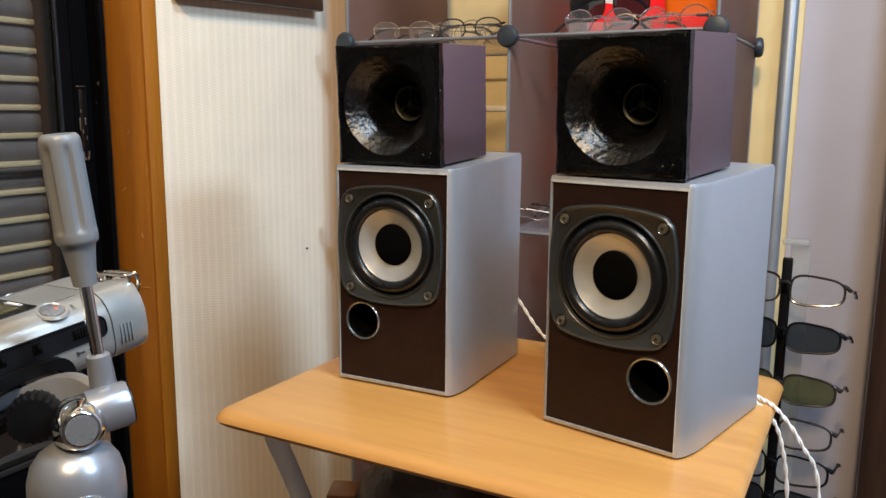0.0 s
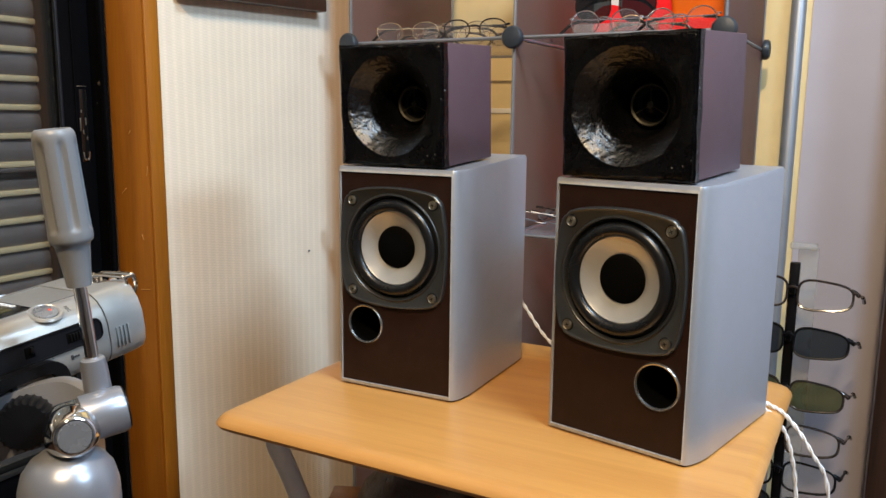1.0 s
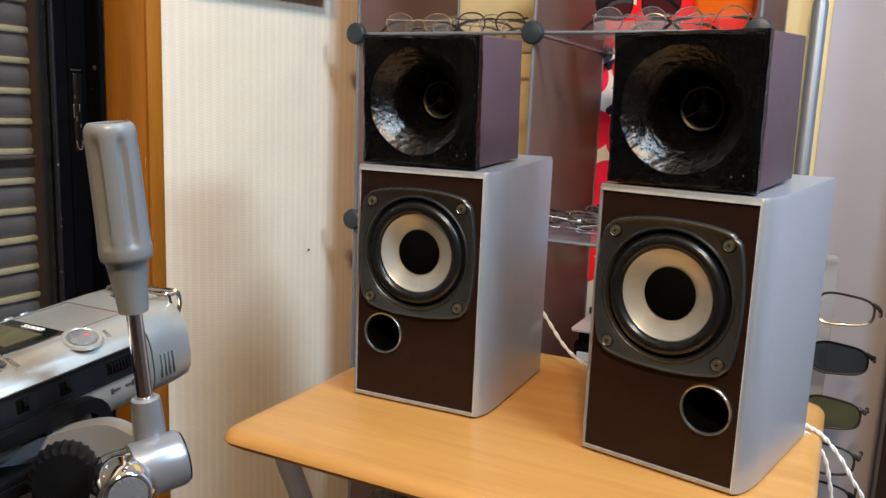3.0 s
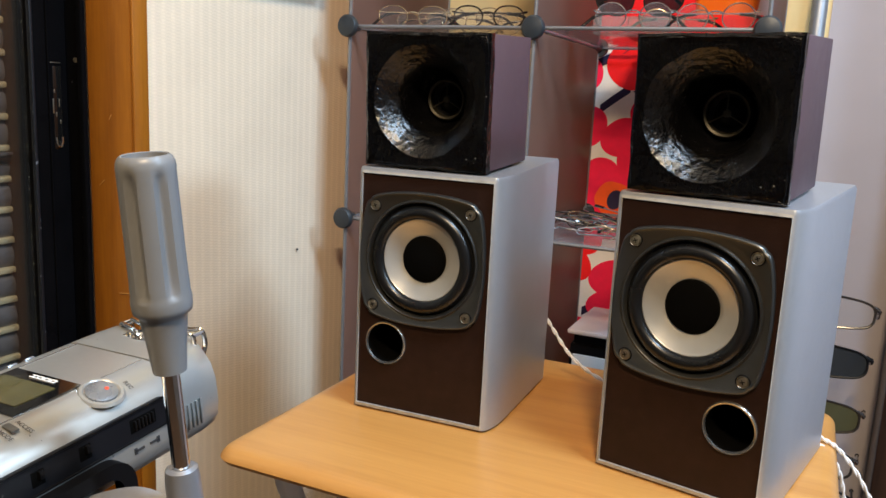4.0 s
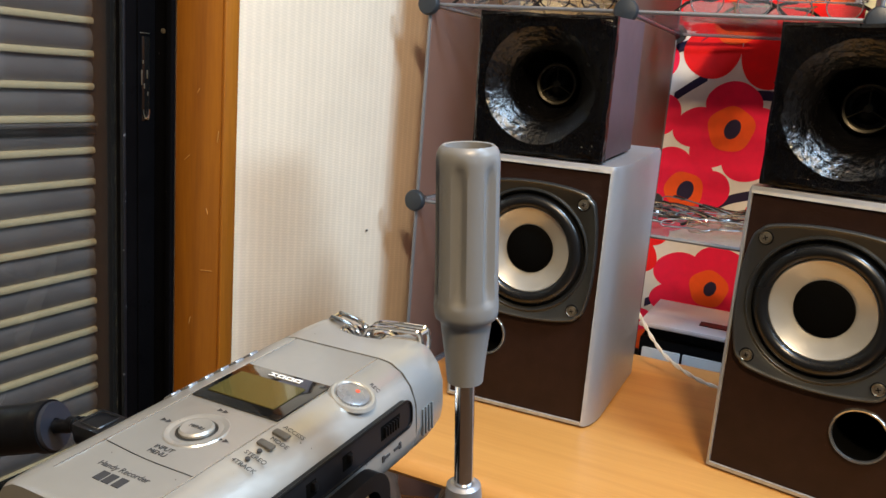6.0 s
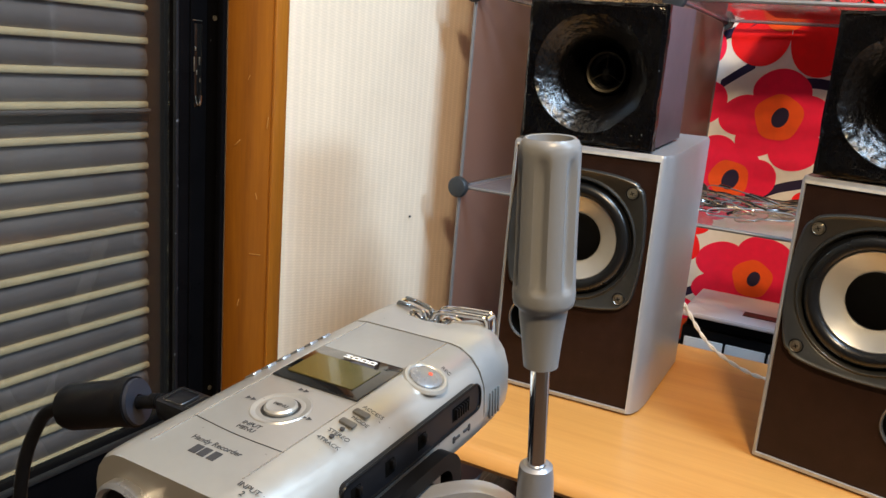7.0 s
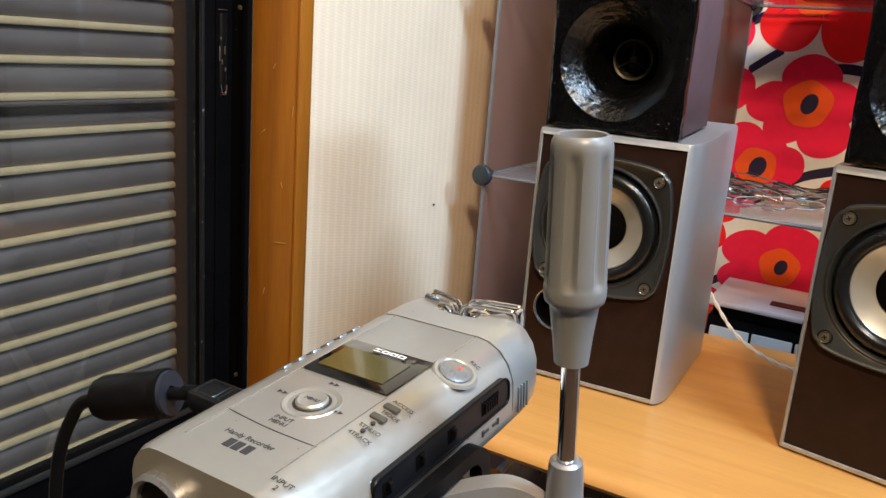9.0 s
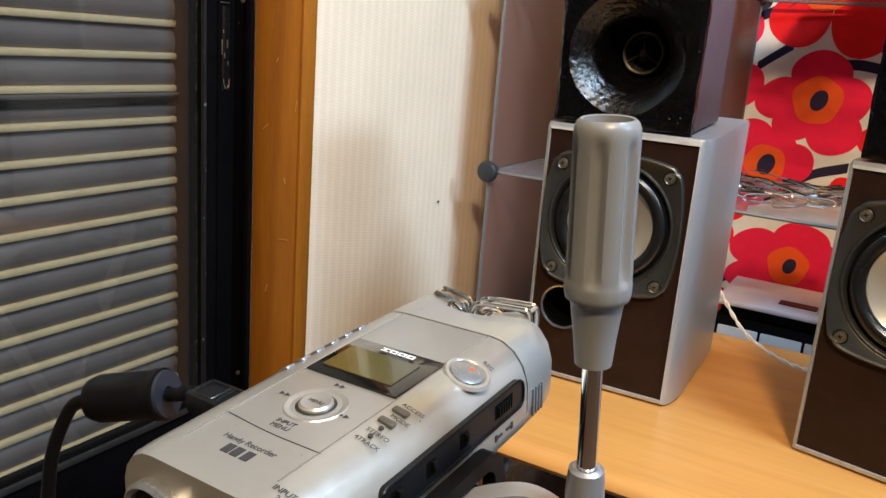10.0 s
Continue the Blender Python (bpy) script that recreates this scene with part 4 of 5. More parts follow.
def poppy(cx, cz, heart, eye, petals, mat):
    """A printed flower: petals as (dx, dz, half width, half height, turn), then its heart and eye."""
    for k, (dx, dz, w, h, turn) in enumerate(petals):
        t = radians(turn)
        blot("petal", cx + dx, cz + dz, lambda a, w=w, h=h, t=t: 1 / math.sqrt((math.cos(a - t) / w) ** 2 + (math.sin(a - t) / h) ** 2) * (1 + 0.03 * math.sin(3 * a + cx * 40 + h * 900)), 0.0006 + 0.00012 * k, mat)
    if heart:
        blot("flower_heart", cx - 0.003, cz, lambda a: heart * (1 + 0.035 * math.sin(5 * a + cx * 30) + 0.02 * math.sin(3 * a)), 0.0017, M["orange_dye"])
        blot("flower_eye", cx, cz, lambda a: eye / math.sqrt((math.cos(a + 0.35) / 0.85) ** 2 + (math.sin(a + 0.35) / 1.15) ** 2), 0.0022, M["navy"])


def whole(r, turn):
    """Five round petals in a ring."""
    return [(0.62 * r * math.cos(radians(turn + 72 * k)), 0.62 * r * math.sin(radians(turn + 72 * k)), 0.48 * r, 0.42 * r, turn + 72 * k) for k in range(5)]


poppy(-0.419, 0.979, 0.0395, 0.0155, [(-0.004, 0.046, 0.048, 0.036, 0), (-0.058, -0.003, 0.045, 0.036, 10), (-0.028, -0.036, 0.044, 0.034, 25), (0.030, -0.048, 0.043, 0.042, 0), (0.042, 0.003, 0.037, 0.040, 0)], M["crimson"])
poppy(-0.485, 0.861, 0.0345, 0.0165, [(-0.029, 0.042, 0.034, 0.036, 0), (0.014, 0.028, 0.034, 0.032, 0), (0.040, 0.008, 0.038, 0.034, 0), (0.026, -0.026, 0.036, 0.032, 0), (-0.050, 0.000, 0.040, 0.036, 0), (-0.016, -0.040, 0.038, 0.036, 0)], M["crimson"])
poppy(-0.416, 0.688, 0.0345, 0.0125, [(-0.056, 0.022, 0.050, 0.036, 0), (-0.066, -0.030, 0.040, 0.030, 10), (0.010, 0.045, 0.048, 0.034, 0), (0.050, 0.004, 0.042, 0.044, 0), (0.002, -0.050, 0.046, 0.038, 0)], M["crimson"])
poppy(-0.434, 1.163, 0.0400, 0.0150, [(-0.037, -0.053, 0.050, 0.046, 25), (0.062, -0.056, 0.052, 0.055, 0), (-0.070, 0.022, 0.046, 0.042, 0), (0.074, 0.030, 0.046, 0.042, 0), (0.0, 0.066, 0.050, 0.044, 0)], M["scarlet"])
poppy(-0.548, 0.995, 0, 0, [(0, 0, 0.037, 0.038, 0), (-0.03, 0.03, 0.03, 0.03, 0)], M["crimson"])
poppy(-0.556, 1.090, 0, 0, [(0, 0, 0.030, 0.030, 0)], M["crimson"])
poppy(-0.357, 0.833, 0, 0, [(0, 0, 0.022, 0.024, 0)], M["scarlet"])
poppy(-0.576, 0.765, 0.028, 0.011, whole(0.070, 20), M["scarlet"])
poppy(-0.290, 0.900, 0.030, 0.012, whole(0.060, 5), M["scarlet"])
poppy(-0.268, 1.085, 0.030, 0.012, whole(0.070, 40), M["crimson"])
poppy(-0.300, 1.340, 0.035, 0.013, whole(0.085, 10), M["scarlet"])
poppy(-0.480, 1.345, 0.034, 0.013, whole(0.080, 30), M["scarlet"])
poppy(-0.300, 0.570, 0.034, 0.013, whole(0.085, 15), M["scarlet"])
poppy(-0.510, 0.560, 0.030, 0.012, whole(0.070, 50), M["crimson"])
for pts in ([(-0.540, 1.108), (-0.512, 1.122), (-0.483, 1.142)], [(-0.528, 1.026), (-0.503, 1.046), (-0.474, 1.067)], [(-0.392, 1.040), (-0.365, 1.041), (-0.330, 1.036)], [(-0.428, 0.842), (-0.400, 0.858), (-0.355, 0.873)], [(-0.530, 0.846), (-0.519, 0.838), (-0.508, 0.822)], [(-0.530, 0.640), (-0.510, 0.652), (-0.490, 0.655)]):
    bm = bmesh.new()
    pp = curve_points([(x, 0, z) for x, z in pts], 5)
    a = [bm.verts.new((p.x, cloth_y(p.x, p.z) - 0.0004, p.z + 0.0085)) for p in pp]
    b = [bm.verts.new((p.x, cloth_y(p.x, p.z) - 0.0004, p.z - 0.0085)) for p in pp]
    for i in range(len(pp) - 1):
        bm.faces.new((a[i], a[i + 1], b[i + 1], b[i]))
    part("stem", bm, M["navy"], cloth)

# drawer unit standing in the rack
du = thing("drawer_unit", "small white drawer box with slotted pinkish lid in the rack", "drawer box", pose(-0.385, 1.36, 0.538))
bm = bmesh.new()
box(bm, (0, 0.07, 0.055), (0.20, 0.15, 0.108), 0.003)
part("carcass", bm, M["black"], du)
for x in (-0.064, 0.0, 0.064):
    bm = bmesh.new()
    box(bm, (x, -0.006, 0.050), (0.060, 0.006, 0.085), 0.002)
    dr = part("drawer_front", bm, M["drawer"], du)
bm = bmesh.new()
box(bm, (0, 0.066, 0.1325), (0.205, 0.17, 0.008), 0.003)
lid = part("lid", bm, M["tray"], du, "pale pinkish lid")
bm = bmesh.new()
box(bm, (0.012, 0.035, 0.1369), (0.055, 0.026, 0.0012))
part("slot", bm, M["black"], lid)
bm = bmesh.new()
box(bm, (0, 0.070, 0.119), (0.19, 0.14, 0.020), 0.002)
part("inner_tray", bm, M["black"], du)

# grey tension pole
pole = thing("tension_pole", "grey steel tension pole between floor and ceiling", "pole", pose(-0.179, 1.617, 0))
bm = bmesh.new()
lathe(bm, [(0, 0), (0.03, 0), (0.03, 0.012), (0.0125, 0.02), (0.0125, 1.22), (0.0108, 1.225), (0.0108, 2.38), (0.03, 2.385), (0.03, 2.40), (0, 2.40)], 28)
part("tube", bm, M["pole"], pole)


# ---- eyeglasses ----
def lens_outline(w, h, e, skew=0.0, K=40):
    out = []
    for i in range(K):
        a = 2 * math.pi * i / K
        c, s = math.cos(a), math.sin(a)
        q = 1 / (abs(c) ** e + abs(s) ** e) ** (1 / e)
        out.append((w / 2 * q * c, h / 2 * q * s * (1 - skew * c) + skew * h * 0.1 * c))
    return out


def eyeglasses(m, label, w=0.048, h=0.042, e=2.0, skew=0.0, wire=0.0009, mat="wire_gold", lens="lens", temple=0.135, fold=False, bridge=0.018, wrap=0.04, flat=1.0, group="eyeglasses on the rack", tip="tort", splay=6, drop=0.022, side=0.0):
    """Spectacles: x across, y to the rear, z up; origin between the lenses."""
    g = thing("eyeglasses", label, "glasses", m, group)
    gap = bridge / 2 + w / 2
    for s in (-1, 1):
        o = [(s * (gap + x), wrap * (gap + x) ** 2 * 8, z) for x, z in lens_outline(w, h, e, skew)]
        bm = bmesh.new()
        sweep(bm, o, wire, 6, True, flat=flat)
        part("rim", bm, M[mat], g)
        bm = bmesh.new()
        c = bm.verts.new((s * gap, wrap * gap ** 2 * 8, 0))
        vs = [bm.verts.new(p) for p in o]
        for i in range(len(vs)):
            bm.faces.new((c, vs[i], vs[(i + 1) % len(vs)]))
        part("lens", bm, M[lens], g)
        hx = s * (gap + w / 2)
        hy = wrap * (gap + w / 2) ** 2 * 8
        hz = h * 0.22
        bm = bmesh.new()
        if fold:
            pts = curve_points([(hx, hy, hz), (hx + s * 0.004, hy + 0.004, hz), (hx - s * 0.010, hy + 0.010, hz - 0.002), (hx - s * temple * 0.72, hy + 0.013, hz - 0.004), (hx - s * temple * 0.95, hy + 0.013, hz - 0.022)], 5)
        else:
            k = s * math.tan(radians(splay))
            pts = curve_points([(hx, hy, hz), (hx + s * 0.006, hy + 0.004, hz), (hx + s * 0.006 + k * temple * 0.4, hy + temple * 0.4, hz), (hx + s * 0.006 + k * temple * 0.75, hy + temple * 0.75, hz), (hx + s * 0.006 + k * temple, hy + temple, hz - drop)], 5)
        sweep(bm, pts, [wire * (1.6 if flat > 1 else 1.0)] * len(pts), 6)
        tm = part("temple", bm, M[mat], g)
        if side:
            bm = bmesh.new()
            sweep(bm, curve_points([(hx - s * 0.003, hy - 0.001, hz + 0.006), (hx + s * 0.002, hy + 0.002, hz + 0.002), (hx + s * 0.005, hy + 0.010, hz - 0.001), (hx + s * 0.006, hy + 0.030, hz)], 5), [side * (0.5 + 0.5 * math.sin(math.pi * k / 15)) for k in range(16)], 8, flat=0.6)
            part("end_piece", bm, M[mat], g, "broad wrapped end piece")
        bm = bmesh.new()
        tail = pts[-7:]
        sweep(bm, tail, wire + 0.0013, 6)
        part("temple_tip", bm, M[tip], tm)
    bm = bmesh.new()
    sweep(bm, curve_points([(-bridge / 2 - 0.001, 0, h * 0.12), (-bridge / 4, -0.002, h * 0.2), (bridge / 4, -0.002, h * 0.2), (bridge / 2 + 0.001, 0, h * 0.12)], 4), wire * 1.2, 6)
    part("bridge", bm, M[mat], g)
    return g


SHELF = RZ[3] + 0.002
for x, y, z, rz, mt, fold in ((-0.408, 1.255, 0.0188, 4, "wire_silver", True), (-0.300, 1.265, 0.0188, -6, "wire_silver", True), (-0.36, 1.335, 0.0188, 10, "wire_gold", True)):
    eyeglasses(pose(x, y, SHELF + z, 0, 0, rz), "round thin silver wire eyeglasses standing on the rack shelf", 0.042, 0.036, 2.0, mat=mt, temple=0.13, fold=fold)
for k, (x, y, rz) in enumerate(((-0.745, 1.25, 12), (-0.66, 1.28, -8), (-0.62, 1.25, 3), (-0.70, 1.33, 20), (-0.60, 1.36, -14), (-0.77, 1.34, -5))):
    eyeglasses(pose(x, y, SHELF + 0.0168, 8, 0, rz), "thin gold wire eyeglasses heaped on the rack shelf", 0.045, 0.031, 2.3, mat="wire_gold" if k != 2 else "tort", temple=0.13, fold=True, wire=0.0008 if k != 2 else 0.0012)
rnd = random.Random(5)
for k in range(12):
    x, y = -0.505 + 0.036 * (k % 6) + rnd.uniform(-0.01, 0.01), 1.255 + 0.06 * (k // 6) + rnd.uniform(-0.02, 0.02)
    eyeglasses(pose(x, y, RZ[2] + 0.016 + 0.006 * (k % 3), rnd.uniform(50, 88), rnd.uniform(-8, 8), rnd.uniform(-40, 40)), "thin wire eyeglasses lying in a heap on the rack shelf", 0.046, 0.032, 2.3, mat=rnd.choice(("rod", "wire_gold", "rod", "tort")), temple=0.12, fold=True, wire=0.0008)
eyeglasses(pose(-0.418, 1.335, SHELF + 0.0545, 4, 0, 4), "large aviator sunglasses with dark green lenses on a clear block", 0.056, 0.052, 2.3, 0.1, 0.0013, "tort", "lens_dark", 0.13, True, 0.014)
bm = bmesh.new()
box(bm, (0, 0, 0.0135), (0.13, 0.03, 0.027), 0.002)
solo("clear_block", bm, M["acrylic"], "clear acrylic block under the sunglasses", "display block", m=pose(-0.418, 1.345, SHELF))
tub = thing("orange_tub", "bright orange plastic tub with a rolled rim", "tub", pose(-0.305, 1.435, SHELF + 0.0365, 0, 0, 4))
bm = bmesh.new()
rings = []
for k, z in ((0.80, 0.0), (0.82, 0.002), (0.92, 0.042), (0.94, 0.044), (1.06, 0.046), (1.06, 0.058), (1.0, 0.058), (0.90, 0.044), (0.78, 0.004)):
    rings.append([bm.verts.new((x * k, y * k, z)) for x, y in rounded(-0.052, -0.035, 0.052, 0.035, (0.012,) * 4, 5)])
n = len(rings[0])
for a, b in zip(rings, rings[1:]):
    for i in range(n):
        bm.faces.new((a[i], a[(i + 1) % n], b[(i + 1) % n], b[i]))
bm.faces.new(rings[0][::-1])
bm.faces.new(rings[-1])
part("tub_body", bm, M["orange"], tub)
bm = bmesh.new()
box(bm, (0, 0, 0.018), (0.20, 0.11, 0.036), 0.006, None, 3)
solo("red_case", bm, M["scarlet"], "flat red case lying on the rack shelf", "case", m=pose(-0.345, 1.445, SHELF))
plant = thing("spider_plant", "small spider plant with thin arching green leaves", "plant", pose(-0.70, 1.50, RZ[2] + 0.002))
bm = bmesh.new()
lathe(bm, [(0, 0), (0.024, 0), (0.032, 0.055), (0.034, 0.057), (0.031, 0.060), (0.029, 0.052), (0, 0.052)], 28)
part("pot", bm, M["drawer"], plant, "white pot")
rp = random.Random(11)
for k in range(16):
    a, ln = rp.uniform(0, 6.28), rp.uniform(0.05, 0.085)
    pts = [Vector((math.cos(a) * ln * t * 0.8, math.sin(a) * ln * t * 0.8, 0.055 + ln * (1.5 * t - 1.0 * t * t))) for t in (0, 0.2, 0.4, 0.6, 0.8, 1.0)]
    sd = Vector((-math.sin(a), math.cos(a), 0))
    bm = bmesh.new()
    w = [0.002, 0.0032, 0.0034, 0.003, 0.002, 0.0004]
    q1 = [bm.verts.new(p_ + sd * x) for p_, x in zip(pts, w)]
    q2 = [bm.verts.new(p_ - Vector((0, 0, 0.0008))) for p_ in pts]
    q3 = [bm.verts.new(p_ - sd * x) for p_, x in zip(pts, w)]
    for i in range(5):
        bm.faces.new((q1[i], q1[i + 1], q2[i + 1], q2[i]))
        bm.faces.new((q2[i], q2[i + 1], q3[i + 1], q3[i]))
    part("leaf", bm, M["leaf"], plant)
bm = bmesh.new()
box(bm, (0, 0, 0), (0.055, 0.003, 0.011), 0.0006)
solo("wall_label", bm, M["label"], "small pale label strip on the cream wall", "label", m=pose(-0.757, BACK_Y - 0.0018, 1.028))
bm = bmesh.new()
lathe(bm, [(0, 0.0025), (0.0016, 0.002), (0.0018, 0)], 12, pose(0, 0, 0, 0, 90, 0))
solo("pin_head", bm, M["print"], "tiny dark pin head in the wallpaper", "pin", m=pose(WALL_X, 1.179, 0.779))

# ---- eyeglass stand ----
stand = thing("eyeglass_stand", "dark upright eyeglass display stand with clear top", "display stand", pose(-0.135, 1.425, 0))
bm = bmesh.new()
box(bm, (0, 0, 0.403), (0.015, 0.012, 0.786), 0.002)
part("post", bm, M["black"], stand)
bm = bmesh.new()
box(bm, (0.017, 0.010, 0.41), (0.030, 0.006, 0.82), 0.002)
part("back_strip", bm, M["acrylic"], stand, "clear acrylic strip")
bm = bmesh.new()
box(bm, (0.010, 0.004, 0.822), (0.040, 0.022, 0.010), 0.003)
part("cap", bm, M["acrylic"], stand, "clear acrylic cap")
bm = bmesh.new()
lathe(bm, [(0, 0), (0.10, 0), (0.10, 0.008), (0.03, 0.014), (0, 0.016)], 40)
part("foot_plate", bm, M["black"], stand)
ROWS_G = ((0.750, "lens", "tort", "dark tortoise eyeglasses with clear lenses hung on the stand"), (0.674, "lens_dark", "black", "black sunglasses with dark grey lenses hung on the stand"), (0.588, "lens_green", "tort", "dark sunglasses with olive green lenses hung on the stand"), (0.514, "lens", "tort", "dark frame eyeglasses with clear lenses hung on the stand"), (0.452, "lens", "black", "black frame eyeglasses with clear lenses hung on the stand"), (0.390, "lens_dark", "black", "black sunglasses hung low on the stand"))
for z, ln, fm, lab in ROWS_G:
    bm = bmesh.new()
    box(bm, (0, -0.010, z + 0.004), (0.008, 0.014, 0.016), 0.002)
    part("nose_peg", bm, M["black"], stand)
    eyeglasses(pose(-0.134, 1.400, z + 0.002, -14, 0, -6), lab, 0.076, 0.044, 3.4, 0.16, 0.0020, fm, ln, 0.13, False, 0.016, 0.20, 1.0, "eyeglasses on the stand", splay=-2, drop=0.006, side=0.0042)


# ---- cables ----
def twisted(name, ctrl, r, label, turns=60):
    ob = thing(name, label, "cable", pose(0, 0, 0))
    pts = curve_points(ctrl, 26)
    for s in (0, math.pi):
        bm = bmesh.new()
        line = []
        for i, p in enumerate(pts):
            a = pts[max(i - 1, 0)]
            b = pts[min(i + 1, len(pts) - 1)]
            d = (b - a).normalized()
            u = d.orthogonal().normalized()
            v = d.cross(u)
            t = s + i * 0.42
            line.append(p + (u * math.cos(t) + v * math.sin(t)) * r * 0.95)
        sweep(bm, line, r, 6)
        part("strand", bm, M["cable"], ob)
    return ob


twisted("speaker_cable", [(-0.445, 1.022, 0.80), (-0.425, 1.030, 0.765), (-0.392, 1.030, 0.727), (-0.345, 1.028, 0.706), (-0.30, 1.03, 0.704), (-0.25, 1.05, 0.704)], 0.0013, "white twisted speaker cable drooping to the table")
twisted("speaker_cable", [(-0.150, 0.992, 0.74), (-0.125, 0.985, 0.706), (-0.105, 0.985, 0.690), (-0.090, 0.99, 0.655), (-0.080, 1.0, 0.58), (-0.075, 1.0, 0.40), (-0.08, 1.0, 0.01)], 0.0013, "white twisted speaker cable hanging over the table edge")
twisted("speaker_cable", [(-0.150, 0.998, 0.73), (-0.122, 0.992, 0.708), (-0.098, 0.992, 0.695), (-0.070, 0.99, 0.66), (-0.048, 1.0, 0.60), (-0.040, 1.0, 0.40), (-0.04, 1.0, 0.01)], 0.0013, "white twisted speaker cable hanging over the table edge")

# ---- under the table ----
bm = bmesh.new()
bmesh.ops.create_uvsphere(bm, u_segments=40, v_segments=24, radius=1)
for v in bm.verts:
    d = 1 + 0.10 * noise.noise(v.co * 3) + 0.05 * noise.noise(v.co * 9)
    v.co = Vector((v.co.x * 0.20 * d, v.co.y * 0.15 * d, max(v.co.z * 0.20 * d + 0.19, 0.0)))
solo("leather_bag", bm, M["leather"], "dark brown crinkled leather bag under the table", "bag", m=pose(-0.46, 1.00, 0.222))
bm = bmesh.new()
box(bm, (0, 0, 0.11), (0.46, 0.36, 0.22), 0.004)
solo("low_box", bm, M["dark_wood"], "dark low wooden box under the table", "box", m=pose(-0.42, 0.98, 0.0))
bm = bmesh.new()
box(bm, (0, 0, 0.236), (0.05, 0.05, 0.472), 0.003)
solo("wooden_stake", bm, M["casing"], "orange-brown wooden post end beside the table", "post", m=pose(-0.672, 0.965, 0.0, 0, 0, 25))


# ---- recorder ----
REC = pose(-0.4098, 0.2968, 0.9216, 6.2, -1.7, -3.4)
rec = thing("audio_recorder", "champagne silver handheld audio recorder on the tripod head", "recorder", REC)
half = [(0.0, 0.0), (0.0195, 0.0), (0.0240, -0.0006), (0.0288, -0.0031), (0.0325, -0.0075), (0.0346, -0.0125), (0.0352, -0.0165)]
low = [(0.0352, -0.0270), (0.0342, -0.0315), (0.0312, -0.0355), (0.0270, -0.0370), (0.0, -0.0370)]
slot_in = [(0.0315, -0.0160), (0.0315, -0.0262)]
Y0, Y1 = -0.0738, 0.0413


def section(recess):
    r = half[1:] + (slot_in if recess else []) + low[:-1]
    l = [(-x, z) for x, z in (half[1:] + low[:-1])][::-1]
    return r + l


def loft(bm, secs):
    rings = [[bm.verts.new((x, y, z)) for x, z in pts] for y, pts in secs]
    n = len(rings[0])
    for a, b in zip(rings, rings[1:]):
        for i in range(n):
            bm.faces.new((a[i], a[(i + 1) % n], b[(i + 1) % n], b[i]))
    bm.faces.new(rings[0][::-1])
    bm.faces.new(rings[-1])
    return rings


def shrink(pts, k, dz=0.0):
    return [(x * k, (z + 0.0185) * k - 0.0185 + dz) for x, z in pts]


bm = bmesh.new()
S1 = section(False)
loft(bm, [(Y0, shrink(S1, 0.965)), (Y0 + 0.002, shrink(S1, 0.99)), (Y0 + 0.008, S1), (Y1 - 0.0006, S1), (Y1, shrink(S1, 0.985))])
body = part("body", bm, M["champagne"], rec, "champagne silver plastic body")
bm = bmesh.new()
wing = [(0.0350, Y1 + 0.0005), (0.0347, 0.0555), (0.0330, 0.0642), (0.0285, 0.0668), (0.0205, 0.0622), (0.0100, 0.0566), (0.0, 0.0548)]
out = wing + [(-x, y) for x, y in wing[-2::-1]]
rings = []
for z, k in ((-0.0370, 0.80), (-0.0350, 0.90), (-0.0310, 0.97), (-0.0250, 1.0), (-0.0150, 1.0), (-0.0085, 0.945), (-0.0036, 0.84), (-0.0007, 0.70), (0.0, 0.58)):
    rings.append([bm.verts.new((x * k if abs(x) > 0.018 else x, Y1 + 0.0005 + (y - Y1 - 0.0005) * (0.94 + 0.06 * k), z)) for x, y in out])
n = len(out)
for a, b in zip(rings, rings[1:]):
    for i in range(n):
        bm.faces.new((a[i], a[(i + 1) % n], b[(i + 1) % n], b[i]))
bm.faces.new(rings[0][::-1])
bm.faces.new(rings[-1])
part("mic_head", bm, M["champagne"], rec, "silver microphone end section")
bm = bmesh.new()
prism(bm, rounded(-0.0425, -0.0208, 0.0375, -0.0098, (0.0045, 0.0030, 0.0045, 0.0030), 5), 0.0330, 0.0354, Matrix(((0, 0, 1, 0), (1, 0, 0, 0), (0, 1, 0, 0), (0, 0, 0, 1))))
side = part("side_panel", bm, M["panel_black"], rec, "black recessed switch panel")
bm = bmesh.new()
loop = [(0.0355, u, v) for u, v in rounded(-0.0425, -0.0208, 0.0375, -0.0098, (0.0045, 0.0030, 0.0045, 0.0030), 5)]
sweep(bm, loop, 0.0005, 6, closed=True)
part("panel_rim", bm, M["black"], side)
for y, w in ((-0.036, 0.005), (-0.019, 0.005), (-0.001, 0.005), (0.0240, 0.0120)):
    bm = bmesh.new()
    box(bm, (0.0351, y, -0.0152), (0.0008, w, 0.0056), 0.0003)
    part("switch_slot", bm, M["dust_cap"], side)
    bm = bmesh.new()
    if w > 0.01:
        for k in range(6):
            box(bm, (0.0357, y - 0.004 + 0.0016 * k, -0.0152), (0.0016, 0.0009, 0.0040), 0.0003)
    else:
        box(bm, (0.0360, y + 0.0008, -0.0142), (0.0020, 0.0018, 0.0030), 0.0005)
    part("switch", bm, M["black"], side)
for y in (-0.0035, 0.0035):
    bm = bmesh.new()
    box(bm, (0.0353, 0.0245 + y, -0.0252), (0.0006, 0.0042, 0.0009))
    box(bm, (0.0353, 0.0245 + y * 1.5, -0.0252), (0.0006, 0.0012, 0.0024))
    part("arrow_mark", bm, M["print"], rec)
bm = bmesh.new()
